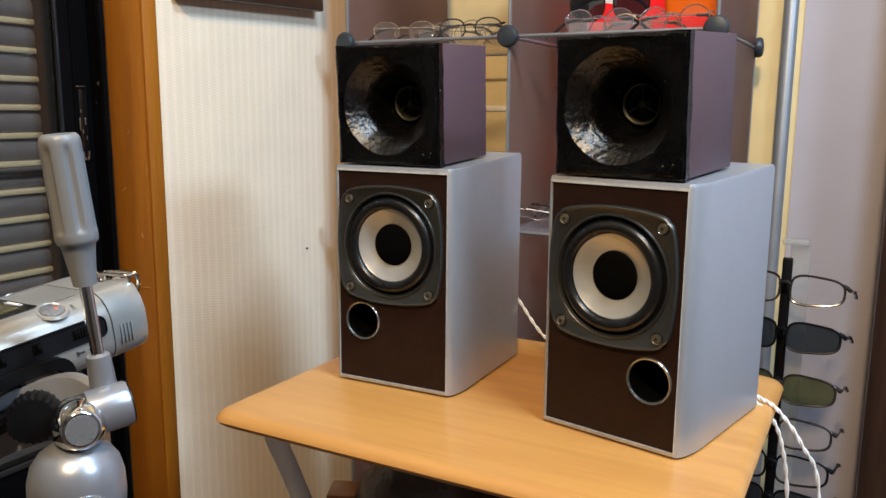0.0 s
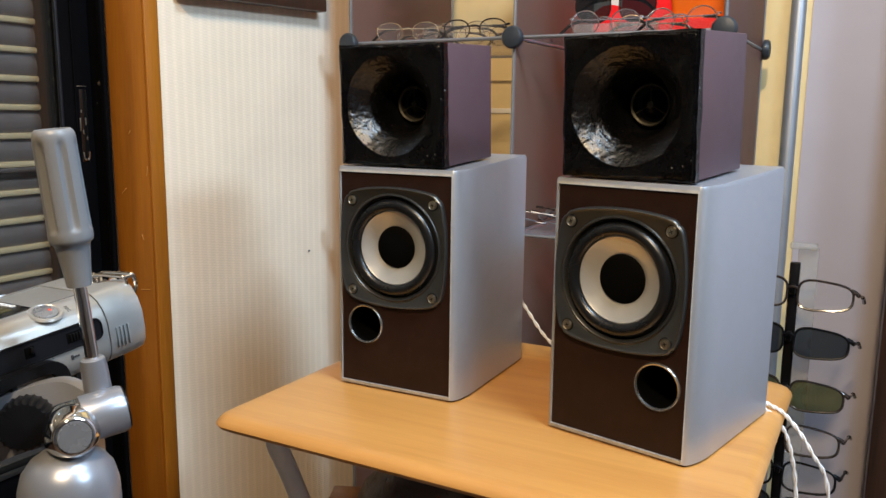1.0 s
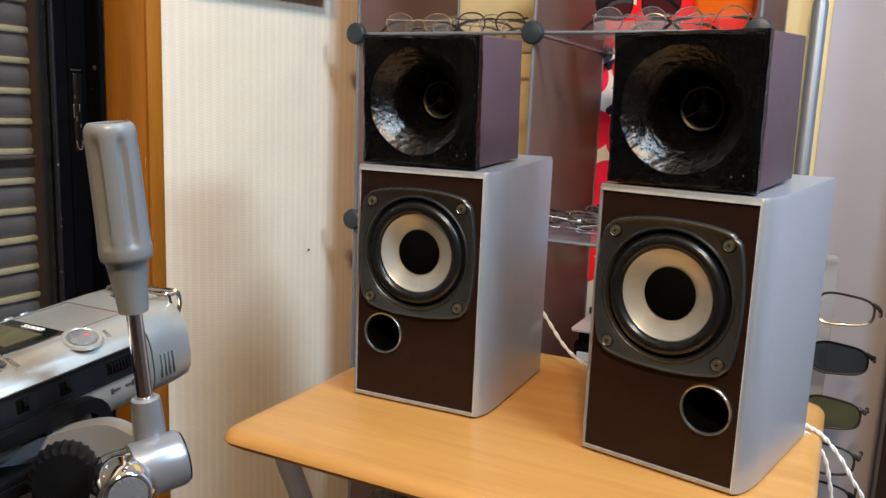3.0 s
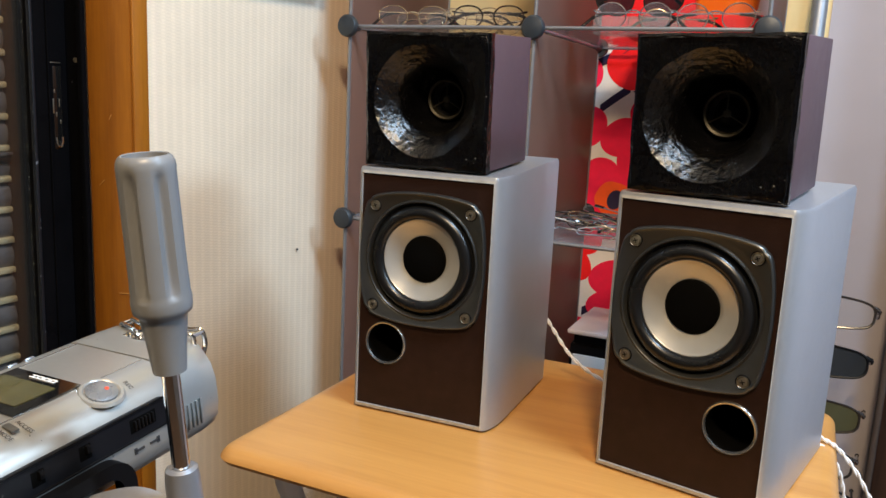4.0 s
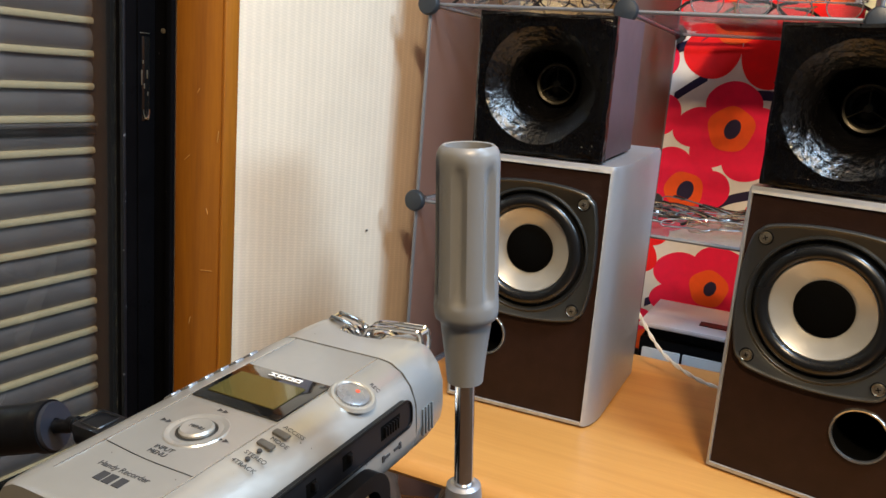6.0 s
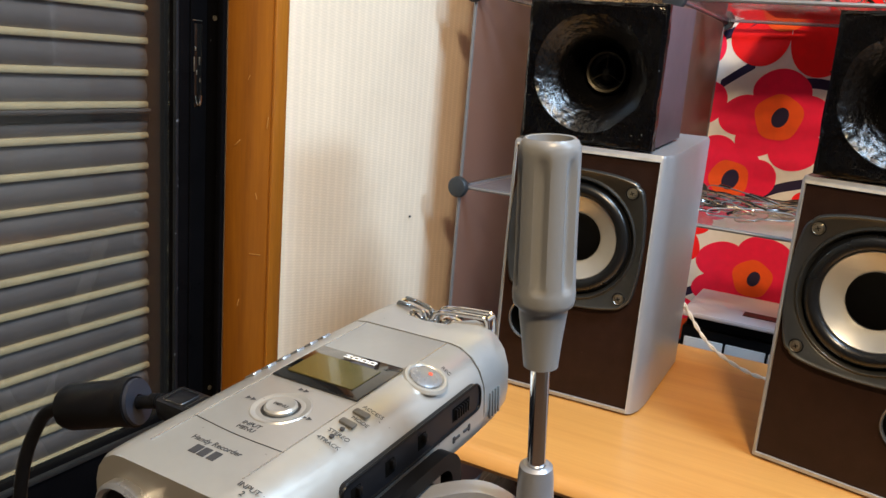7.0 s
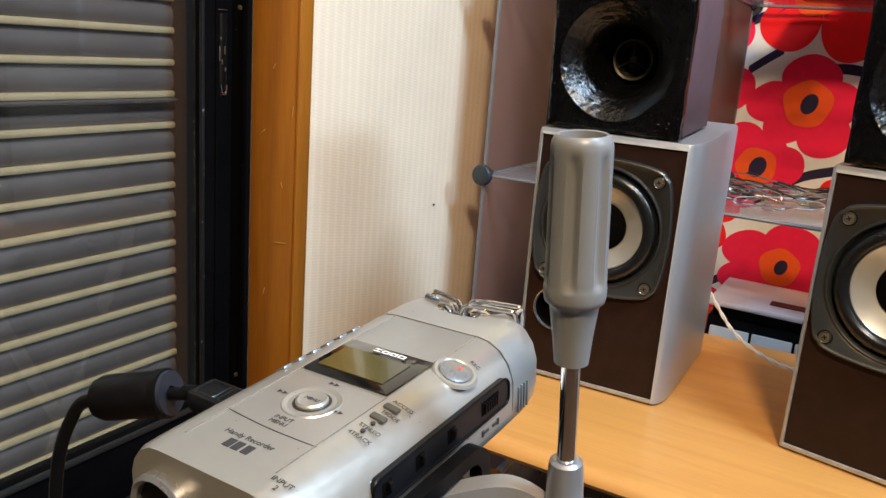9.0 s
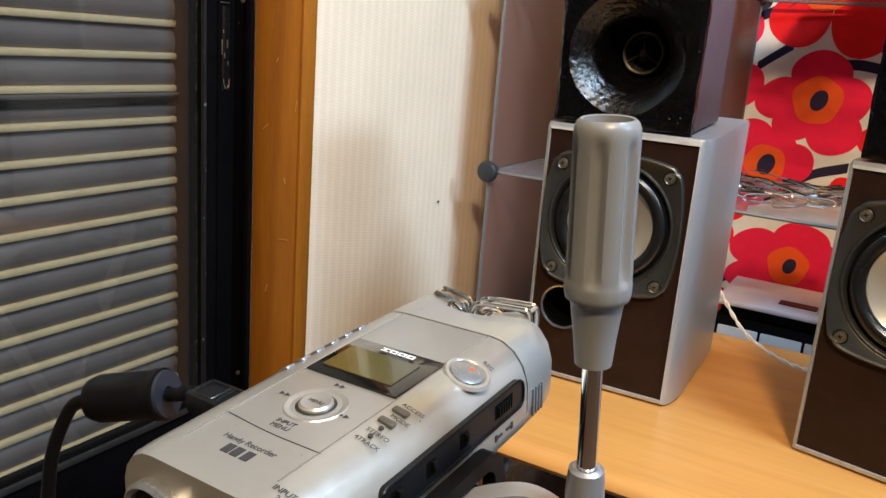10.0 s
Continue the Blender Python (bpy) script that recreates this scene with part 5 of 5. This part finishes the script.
box(bm, (0.0003, 0, 0.0003), (0.0372, 0.0270, 0.0010), 0.0003)
scr = part("display_panel", bm, M["gloss_panel"], rec, "gloss black display window")
bm = bmesh.new()
box(bm, (-0.0010, -0.0012, 0.0010), (0.0285, 0.0158, 0.0004))
part("display", bm, M["lcd"], scr, "olive green liquid crystal display")
for k in range(4):
    bm = bmesh.new()
    for dz in (-0.0008, 0.0008):
        box(bm, (-0.0040 + 0.0036 * k, 0.0105 + dz, 0.00095), (0.0030, 0.0005, 0.0002))
    for dx in ((-0.0012, 0.0012) if k else (0.0,)):
        box(bm, (-0.0040 + 0.0036 * k + dx, 0.0105, 0.00095), (0.0005, 0.0011, 0.0002))
    part("logo_shape", bm, M["white_print"], scr)
bm = bmesh.new()
lathe(bm, [(0.0103, -0.0002), (0.0097, 0.0004), (0.0090, 0.0003), (0.0070, -0.0003), (0.0064, -0.0008)], 48, pose(0.0006, -0.0294, 0.0))
dial = part("menu_ring", bm, M["champagne"], rec)
bm = bmesh.new()
lathe(bm, [(0.0054, -0.0006), (0.0054, 0.0008), (0.0047, 0.0014), (0.0030, 0.0011), (0, 0.0010)], 48, pose(0.0006, -0.0294, 0.0))
mb = part("menu_button", bm, M["champagne"], rec, "silver menu button")
bm = bmesh.new()
lathe(bm, [(0.0064, 0.00012), (0.0053, 0.00012)], 48, pose(0.0006, -0.0294, 0.0))
part("button_gap", bm, M["frame_metal"], mb)
lettering("MENU", 0.0021, pose(0.0006, -0.0294, 0.00125), mb, M["print"])
bm = bmesh.new()
RECM = pose(0.0262, 0.0155, -0.0014, 0, 20, 0)
lathe(bm, [(0.0084, -0.0008), (0.0076, 0.0002), (0.0066, 0.0003), (0.0058, -0.0004)], 40, RECM)
part("record_ring", bm, M["champagne"], rec)
bm = bmesh.new()
lathe(bm, [(0.0058, -0.0010), (0.0057, 0.0004), (0.0046, 0.0008), (0, 0.0009)], 40, RECM)
rb = part("record_button", bm, M["cast"], rec, "silver record button with red mark")
bm = bmesh.new()
lathe(bm, [(0.0008, 0.0006), (0.0008, 0.0010), (0, 0.0011)], 16, RECM @ pose(0.0005, 0.0018, 0))
part("record_mark", bm, M["red_lamp"], rb)
for y, n_ in ((-0.0157, "ACCESS"), (-0.0225, "MODE")):
    bm = bmesh.new()
    box(bm, (0, 0, 0.0002), (0.0058, 0.0028, 0.0012), 0.0006, pose(0.0242, y - 0.0025, -0.0004, 0, 10, 0))
    part("key", bm, M["key_grey"], rec)
    lettering(n_, 0.0023, pose(0.0262, y + 0.0010, -0.0009, 0, 16, 0), rec, M["print"])
for y, n_ in ((-0.0313, "STEREO"), (-0.0362, "4TRACK")):
    lettering(n_, 0.0023, pose(0.0258, y, -0.0007, 0, 14, 0), rec, M["print"])
    bm = bmesh.new()
    lathe(bm, [(0.0008, 0), (0.0008, 0.0005), (0, 0.0005)], 10, pose(0.0248, y + 0.0028, -0.0005, 0, 10, 0))
    part("indicator", bm, M["print"], rec)
lettering("REC", 0.0024, pose(0.0282, 0.0255, -0.0027, 0, 32, 0), rec, M["print"])
lettering("INPUT\nMENU", 0.0026, pose(0.0004, -0.0432, 0.0002), rec, M["print"])
lettering("INPUT\n2", 0.0027, pose(0.0235, -0.0672, -0.0002, 0, 8, 0), rec, M["print"])
for x, y in ((-0.0120, -0.0297), (0.0120, -0.0299), (-0.0010, -0.0166)):
    bm = bmesh.new()
    for d in (-0.0011, 0.0011):
        v = [bm.verts.new((x + d + q, y + w, 0.00015)) for q, w in ((-0.001, -0.001), (0.001, 0), (-0.001, 0.001))]
        bm.faces.new(v)
    part("icon", bm, M["print"], rec)
lettering("Handy Recorder", 0.0030, pose(0.0002, -0.0558, 0.00015), rec, M["print"])
for x in (-0.0010, 0.0025, 0.0065):
    bm = bmesh.new()
    box(bm, (x - 0.0025, -0.0602, 0.00015), (0.0028, 0.0040, 0.0002))
    part("logo_shape", bm, M["print"], rec)
for y, bow in ((-0.0480, 0.0012),):
    bm = bmesh.new()
    sweep(bm, curve_points([(-0.0195, y + bow, 0.0001), (0.0, y - bow * 0.3, 0.0001), (0.0195, y - bow * 0.2, 0.0001)], 8), 0.00016, 5)
    part("seam", bm, M["frame_metal"], rec)
for s in (-1, 1):
    bm = bmesh.new()
    sweep(bm, [(s * 0.0190, Y0 + 0.01, 0.0000), (s * 0.0190, Y1 - 0.001, 0.0000)], 0.0003, 6)
    part("edge_line", bm, M["port_metal"], rec)
    # microphones behind chrome wire guards
    G = pose(s * 0.0095, 0.0615, -0.0060, 0, 0, s * 40)
    bm = bmesh.new()
    lathe(bm, [(0, -0.007), (0.0058, -0.007), (0.0060, -0.003), (0.0056, -0.0025), (0.0060, -0.002), (0.0056, -0.0012), (0.0060, -0.0006), (0.0060, 0.007), (0.0050, 0.0085), (0, 0.0085)], 28, G @ pose(0, 0, 0, -90))
    mic = part("microphone", bm, M["chrome"], rec, "chrome microphone capsule")
    reach, rise = (0.0236, 0.0030) if s > 0 else (-0.0200, 0.0015)
    for dy in (-0.001, 0.0045):
        bm = bmesh.new()
        sweep(bm, curve_points([(s * 0.0015, 0.0575 + dy, -0.0030), (s * 0.0020, 0.0580 + dy, 0.0005), (s * 0.0050, 0.0595 + dy, rise + 0.0003), ((reach - s * 0.0040), 0.0635 + dy, rise), ((reach - s * 0.0006), 0.0647 + dy, rise - 0.0010), (reach, 0.0650 + dy, -0.0035), (reach, 0.0650 + dy * 0.4, -0.0090)], 6), 0.0010, 8)
        part("guard_wire", bm, M["chrome"], mic)
    bm = bmesh.new()
    sweep(bm, [((reach - s * 0.0006), 0.0637, rise - 0.0010), ((reach - s * 0.0006), 0.0693, rise - 0.0010)], 0.0010, 8)
    part("guard_wire", bm, M["chrome"], mic)
for k in range(6):
    bm = bmesh.new()
    box(bm, (0, 0, 0), (0.0055, 0.0042, 0.0014), 0.0005, pose(-0.0272, -0.014 + 0.0075 * k, -0.0022, 0, -34, 0))
    part("ridge", bm, M["cast"], rec)
for k in range(4):
    bm = bmesh.new()
    box(bm, (0.0350, 0.0460 + 0.0022 * k, -0.0240), (0.0012, 0.0011, 0.011), 0.0004)
    part("grip_rib", bm, M["champagne"], rec)
for s in (-1, 1):
    bm = bmesh.new()
    E = pose(s * 0.0175, Y0 + 0.001, -0.0215) @ FRONT
    lathe(bm, [(0.0120, -0.002), (0.0138, 0.000), (0.0138, 0.004), (0.0126, 0.0052), (0.0115, 0.004), (0.0112, -0.001)], 40, E)
    soc = part("input_socket", bm, M["cast"], rec, "round microphone socket")
    bm = bmesh.new()
    lathe(bm, [(0.0114, 0.0022), (0.0040, 0.0018), (0, 0.0018)], 32, E)
    part("socket_face", bm, M["black"], soc, "black socket insert")
# usb plug, suppressor and lead
FERRITE = pose(-0.1010, -0.0180, -0.0295, 0, 80, 22) @ Matrix.Scale(1.05, 4)
lead = thing("usb_lead", "black usb lead with a ferrite lump plugged into the recorder", "cable", REC @ pose(-0.002, -0.008, -0.001))
bm = bmesh.new()
box(bm, (-0.0560, -0.0085, -0.0235), (0.028, 0.014, 0.0085), 0.0015)
plug = part("plug", bm, M["panel_black"], lead)
for x, w in ((-0.0620, 0.010), (-0.0500, 0.009)):
    bm = bmesh.new()
    sweep(bm, [(q, v, -0.0191) for q, v in rounded(x - w / 2, -0.0135, x + w / 2, -0.0040, (0.001,) * 4, 3)], 0.00035, 5, closed=True)
    part("plug_mark", bm, M["rubber"], plug, "moulded outline")
bm = bmesh.new()
box(bm, (-0.0385, -0.0085, -0.0235), (0.009, 0.009, 0.005), 0.0005)
part("plug_tip", bm, M["steel"], plug, "metal plug tip")
bm = bmesh.new()
lathe(bm, [(0.0036, 0), (0.0036, 0.001), (0.0030, 0.0012), (0.0030, 0.002), (0.0035, 0.0022), (0.0034, 0.003), (0.0029, 0.0032), (0.0029, 0.004), (0.0033, 0.0042), (0.0032, 0.005), (0.0027, 0.0055), (0.0027, 0.008)], 20, pose(-0.0695, -0.0092, -0.0237, 0, -90, 12))
part("strain_relief", bm, M["black"], plug)
bm = bmesh.new()
lathe(bm, [(0.0032, -0.015), (0.0078, -0.0145), (0.0090, -0.011), (0.0090, 0.010), (0.0084, 0.012), (0.0096, 0.0125), (0.0096, 0.0155), (0.0030, 0.016)], 32, FERRITE)
fer = part("ferrite", bm, M["black"], lead)
bm = bmesh.new()
lathe(bm, [(0.0028, 0.0158), (0.0088, 0.0158), (0.0086, 0.0172), (0.0028, 0.0172)], 32, FERRITE)
part("ferrite_cap", bm, M["ferrite_cap"], fer, "slate grey end cap")
bm = bmesh.new()
sweep(bm, curve_points([(-0.074, -0.0100, -0.0240), (-0.078, -0.0120, -0.0245), (-0.081, -0.0128, -0.0250), (-0.085, -0.0122, -0.0265), (-0.101, -0.0180, -0.0295), (-0.117, -0.0245, -0.0325), (-0.126, -0.0300, -0.040), (-0.131, -0.0400, -0.070), (-0.128, -0.0550, -0.15)], 8), 0.0027, 10)
part("wire", bm, M["black"], lead)

# ---- tripod ----
tri = thing("tripod", "silver photo tripod with pan handle and grey grip", "tripod", pose(0, 0, 0))
hb, ht = Vector((-0.3351, 0.2995, 0.9085)), Vector((-0.3388, 0.2898, 1.0120))
axis = (ht - hb).normalized()
HM = Matrix.Translation(hb) @ axis.to_track_quat("Z", "Y").to_matrix().to_4x4()
L = (ht - hb).length
bm = bmesh.new()
K = 96
prof = [(0.0030, 0.0352), (0.0052, 0.0356), (0.0060, 0.044), (0.0072, 0.0535), (0.0075, 0.0545), (0.0088, 0.0556), (0.0091, 0.0570), (0.0092, 0.0595), (0.0091, 0.0605), (0.0090, 0.0615), (0.0090, 0.0625), (0.0090, 0.064), (0.0089, 0.066), (0.0088, 0.075), (0.0087, L - 0.012), (0.0087, L - 0.010), (0.0087, L - 0.0085), (0.0087, L - 0.007), (0.0087, L - 0.0055), (0.0087, L - 0.004), (0.0085, L - 0.0022), (0.0079, L - 0.0008), (0.0070, L), (0.0064, L - 0.0002)]
rings = []
for r, z in prof:
    ring = []
    for i in range(K):
        a = 2 * math.pi * i / K
        groove = 0.19 * max(0.0, math.cos(a * 6)) ** 1.2 * math.sqrt(max(0.0, min(1.0, (z - 0.0605) / 0.005))) * math.sqrt(max(0.0, min(1.0, (L - 0.0045 - z) / 0.006)))
        ring.append(bm.verts.new((r * (1 - groove) * math.cos(a), r * (1 - groove) * math.sin(a), z)))
    rings.append(ring)
for a, b in zip(rings, rings[1:]):
    for i in range(K):
        bm.faces.new((a[i], a[(i + 1) % K], b[(i + 1) % K], b[i]))
bm.faces.new(rings[0][::-1])
cap = [bm.verts.new((v.co.x * 0.92, v.co.y * 0.92, L - 0.006)) for v in rings[-1]]
for i in range(K):
    bm.faces.new((rings[-1][i], rings[-1][(i + 1) % K], cap[(i + 1) % K], cap[i]))
bm.faces.new(cap)
bmesh.ops.transform(bm, matrix=HM, verts=bm.verts[:])
part("grip", bm, M["grey_plastic"], tri, "fluted grey plastic grip")
bm = bmesh.new()
lathe(bm, [(0, 0), (0.0029, 0), (0.0029, 0.040), (0, 0.040)], 20, HM)
part("handle_rod", bm, M["chrome"], tri, "chrome handle rod")
bm = bmesh.new()
lathe(bm, [(0.0062, -0.019), (0.0056, -0.002), (0.0052, 0.0012), (0.0040, 0.002), (0.0030, 0.0018), (0.0029, 0.0)], 28, HM)
part("collar", bm, M["satin"], tri)


def along(at, d):
    return Matrix.Translation(Vector(at)) @ Vector(d).normalized().to_track_quat("Z", "Y").to_matrix().to_4x4()


HINGE = (0.47, 0.87, 0.13)
AM = along((-0.3270, 0.2985, 0.8860), HINGE)
bm = bmesh.new()
lathe(bm, [(0, -0.010), (0.0104, -0.010), (0.0106, -0.009), (0.0106, 0.0065), (0.0100, 0.0080), (0, 0.0080)], 36, AM)
part("hinge", bm, M["satin"], tri, "smooth silver hinge barrel")
bm = bmesh.new()
lathe(bm, [(0, -0.020), (0.0095, -0.020), (0.0100, -0.018), (0.0100, -0.0106), (0, -0.0106)], 36, AM)
part("hinge_ring", bm, M["chrome"], tri, "chrome ring")
bm = bmesh.new()
lathe(bm, [(0, 0.0078), (0.0096, 0.0078), (0.0094, 0.0088), (0, 0.0088)], 36, AM)
part("hinge_cap", bm, M["black"], tri)
KM = along((-0.3215, 0.2780, 0.8832), (0.86, -0.50, 0.12))
bm = bmesh.new()
lathe(bm, [(0, -0.024), (0.0080, -0.024), (0.0105, -0.0205), (0.0117, -0.0165), (0.0121, -0.0120), (0.0117, -0.0075), (0.0105, -0.0035), (0.0090, -0.0006), (0.0080, 0.0007), (0.0074, 0.0009), (0.0070, 0.0003), (0, 0.0003)], 40, KM)
part("clamp_knob", bm, M["chrome"], tri, "rounded chrome clamp knob")
bm = bmesh.new()
lathe(bm, [(0, 0.0004), (0.0069, 0.0004), (0.0067, 0.0010), (0, 0.0011)], 36, KM)
part("knob_face", bm, M["cast"], tri)
bm = bmesh.new()
KM2 = along((-0.3556, 0.2790, 0.8825), (0.72, -0.68, 0.1))
K = 72
rings = []
for r, z in ((0.002, -0.006), (0.0108, -0.006), (0.0112, -0.004), (0.0110, 0.006), (0.0098, 0.008), (0.002, 0.009)):
    rings.append([bm.verts.new(((r + (0.0007 * (i % 3 < 1) if r > 0.009 else 0)) * math.cos(2 * math.pi * i / K), (r + (0.0007 * (i % 3 < 1) if r > 0.009 else 0)) * math.sin(2 * math.pi * i / K), z)) for i in range(K)])
for a, b in zip(rings, rings[1:]):
    for i in range(K):
        bm.faces.new((a[i], a[(i + 1) % K], b[(i + 1) % K], b[i]))
bm.faces.new(rings[0][::-1])
bm.faces.new(rings[-1])
bmesh.ops.transform(bm, matrix=KM2, verts=bm.verts[:])
part("ribbed_knob", bm, M["black"], tri, "black ribbed tilt knob")
# arched bracket behind the knob
bm = bmesh.new()
arch = curve_points([(-0.400, 0.262, 0.874), (-0.3852, 0.2735, 0.8848), (-0.3708, 0.285, 0.8929), (-0.3532, 0.2954, 0.8982), (-0.3400, 0.2990, 0.8950), (-0.3330, 0.2995, 0.888)], 6)
inn = Vector((-0.48, 0.86, 0.0)).normalized() * 0.004
rows_b = []
for off, lo_z in ((inn * -1, None), (inn, None)):
    rows_b.append(([bm.verts.new(q + off) for q in arch], [bm.verts.new(Vector((q.x, q.y, q.z - 0.030)) + off) for q in arch]))
(fa, fl), (ba, bl_) = rows_b
for i in range(len(arch) - 1):
    bm.faces.new((fa[i], fa[i + 1], ba[i + 1], ba[i]))
    bm.faces.new((fa[i], fl[i], fl[i + 1], fa[i + 1]))
    bm.faces.new((ba[i], ba[i + 1], bl_[i + 1], bl_[i]))
    bm.faces.new((fl[i], bl_[i], bl_[i + 1], fl[i + 1]))
bm.faces.new((fa[0], ba[0], bl_[0], fl[0]))
bm.faces.new((fa[-1], fl[-1], bl_[-1], ba[-1]))
part("tilt_bracket", bm, M["pale_casting"], tri, "arched silver bracket")
PM = pose(-0.4045, 0.288, 0.8730, 6.2, -1.7, -3.4)
bm = bmesh.new()
box(bm, (0.000, -0.005, 0.0), (0.046, 0.060, 0.006), 0.002)
plate = part("top_plate", bm, M["black"], tri, "black mounting plate")
plate.matrix_basis = PM
bm = bmesh.new()
lathe(bm, [(0, 0.874), (0.006, 0.8738), (0.011, 0.8722), (0.0155, 0.8690), (0.0190, 0.8640), (0.0208, 0.8570), (0.0212, 0.8480), (0.0205, 0.8380), (0.0180, 0.8340), (0.0150, 0.832), (0.0150, 0.80), (0, 0.80)], 48, pose(-0.3335, 0.2825, 0))
part("pan_base", bm, M["satin"], tri, "domed silver pan base")
# arched boss on the front of the pan base, with the pan lock in it
CHEEK = pose(-0.3335, 0.2825, 0, 0, 0, 62)
bm = bmesh.new()
arch_o = [(0.0105, 0.834)] + [(0.0105 * math.cos(radians(a)), 0.8465 + 0.0095 * math.sin(radians(a))) for a in range(0, 181, 15)] + [(-0.0105, 0.834)]
prism(bm, arch_o, 0.0150, 0.0222, CHEEK @ pose(0, 0, 0, 90))
bmesh.ops.bevel(bm, geom=bm.edges[:], offset=0.0012, segments=2, affect="EDGES", profile=0.5)
part("pan_boss", bm, M["cast"], tri, "arched boss on the pan base")
bm = bmesh.new()
lathe(bm, [(0, 0.0215), (0.0062, 0.0215), (0.0066, 0.0225), (0.0066, 0.0275), (0.0058, 0.0285), (0, 0.0285)], 28, CHEEK @ pose(0, 0, 0.8395) @ FRONT)
part("lock_knob", bm, M["chrome"], tri, "chrome pan lock")
bm = bmesh.new()
lathe(bm, [(0, 0.80), (0.012, 0.80), (0.012, 0.35), (0, 0.35)], 28, pose(-0.3335, 0.2825, 0))
part("column", bm, M["chrome"], tri, "chrome centre column")
bm = bmesh.new()
lathe(bm, [(0, 0.76), (0.03, 0.76), (0.034, 0.72), (0.024, 0.68), (0, 0.68)], 32, pose(-0.3335, 0.2825, 0))
part("spider", bm, M["cast"], tri)
for a in (100, 220, 340):
    c, s = math.cos(radians(a)), math.sin(radians(a))
    bm = bmesh.new()
    sweep(bm, [(-0.3335 + 0.025 * c, 0.2825 + 0.025 * s, 0.73), (-0.3335 + 0.28 * c, 0.2825 + 0.28 * s, 0.01)], [0.011, 0.008], 14)
    part("leg", bm, M["cast"], tri)
bm = bmesh.new()
TURN = Matrix(((0, 0, 1, 0), (1, 0, 0, 0), (0, 1, 0, 0), (0, 0, 0, 1)))
outer = rounded(-0.066, -0.0455, 0.0125, -0.0205, (0.004, 0.004, 0.010, 0.004), 6)
inner = rounded(-0.061, -0.0410, 0.0070, -0.0260, (0.003, 0.003, 0.006, 0.003), 6)
for a, b in ((0.0375, 0.0425),):
    rows_j = [[bm.verts.new(TURN @ Vector((u, v, w))) for u, v in line] for line, w in ((outer, a), (outer, b), (inner, b), (inner, a))]
    for p_, q_ in zip(rows_j, rows_j[1:] + rows_j[:1]):
        for k in range(len(outer)):
            m_ = (k + 1) % len(outer)
            bm.faces.new((p_[k], p_[m_], q_[m_], q_[k]))
clip = part("clamp_jaw", bm, M["black"], tri, "black plastic clamp jaw")
for y in (-0.040, -0.014):
    bm = bmesh.new()
    box(bm, (0.0395, y, -0.0335), (0.0030, 0.0028, 0.0155), 0.0006)
    part("jaw_rib", bm, M["black"], clip)
bm = bmesh.new()
box(bm, (0.008, -0.027, -0.0410), (0.066, 0.074, 0.0060), 0.0015)
part("jaw_base", bm, M["black"], clip, "black clamp base under the recorder")
clip.matrix_basis = rec.matrix_world.copy()

# lamp fittings
for nm, c, r, lab in (("ceiling_lamp", (1.30, 0.55, 2.29), 0.27, "round white ceiling lamp"), ("ceiling_lamp", (0.31, 0.50, 2.35), 0.22, "flat round white ceiling lamp over the table"), ("ceiling_lamp", (0.10, -0.45, 2.29), 0.12, "small warm ceiling downlight")):
    bm = bmesh.new()
    lathe(bm, [(0, 2.40 - c[2]), (r, 2.40 - c[2]), (r, 0.006), (r * 0.98, 0.003), (0, 0.003)], 40)
    solo(nm, bm, M["white_wall"], lab, "lamp", m=pose(*c))
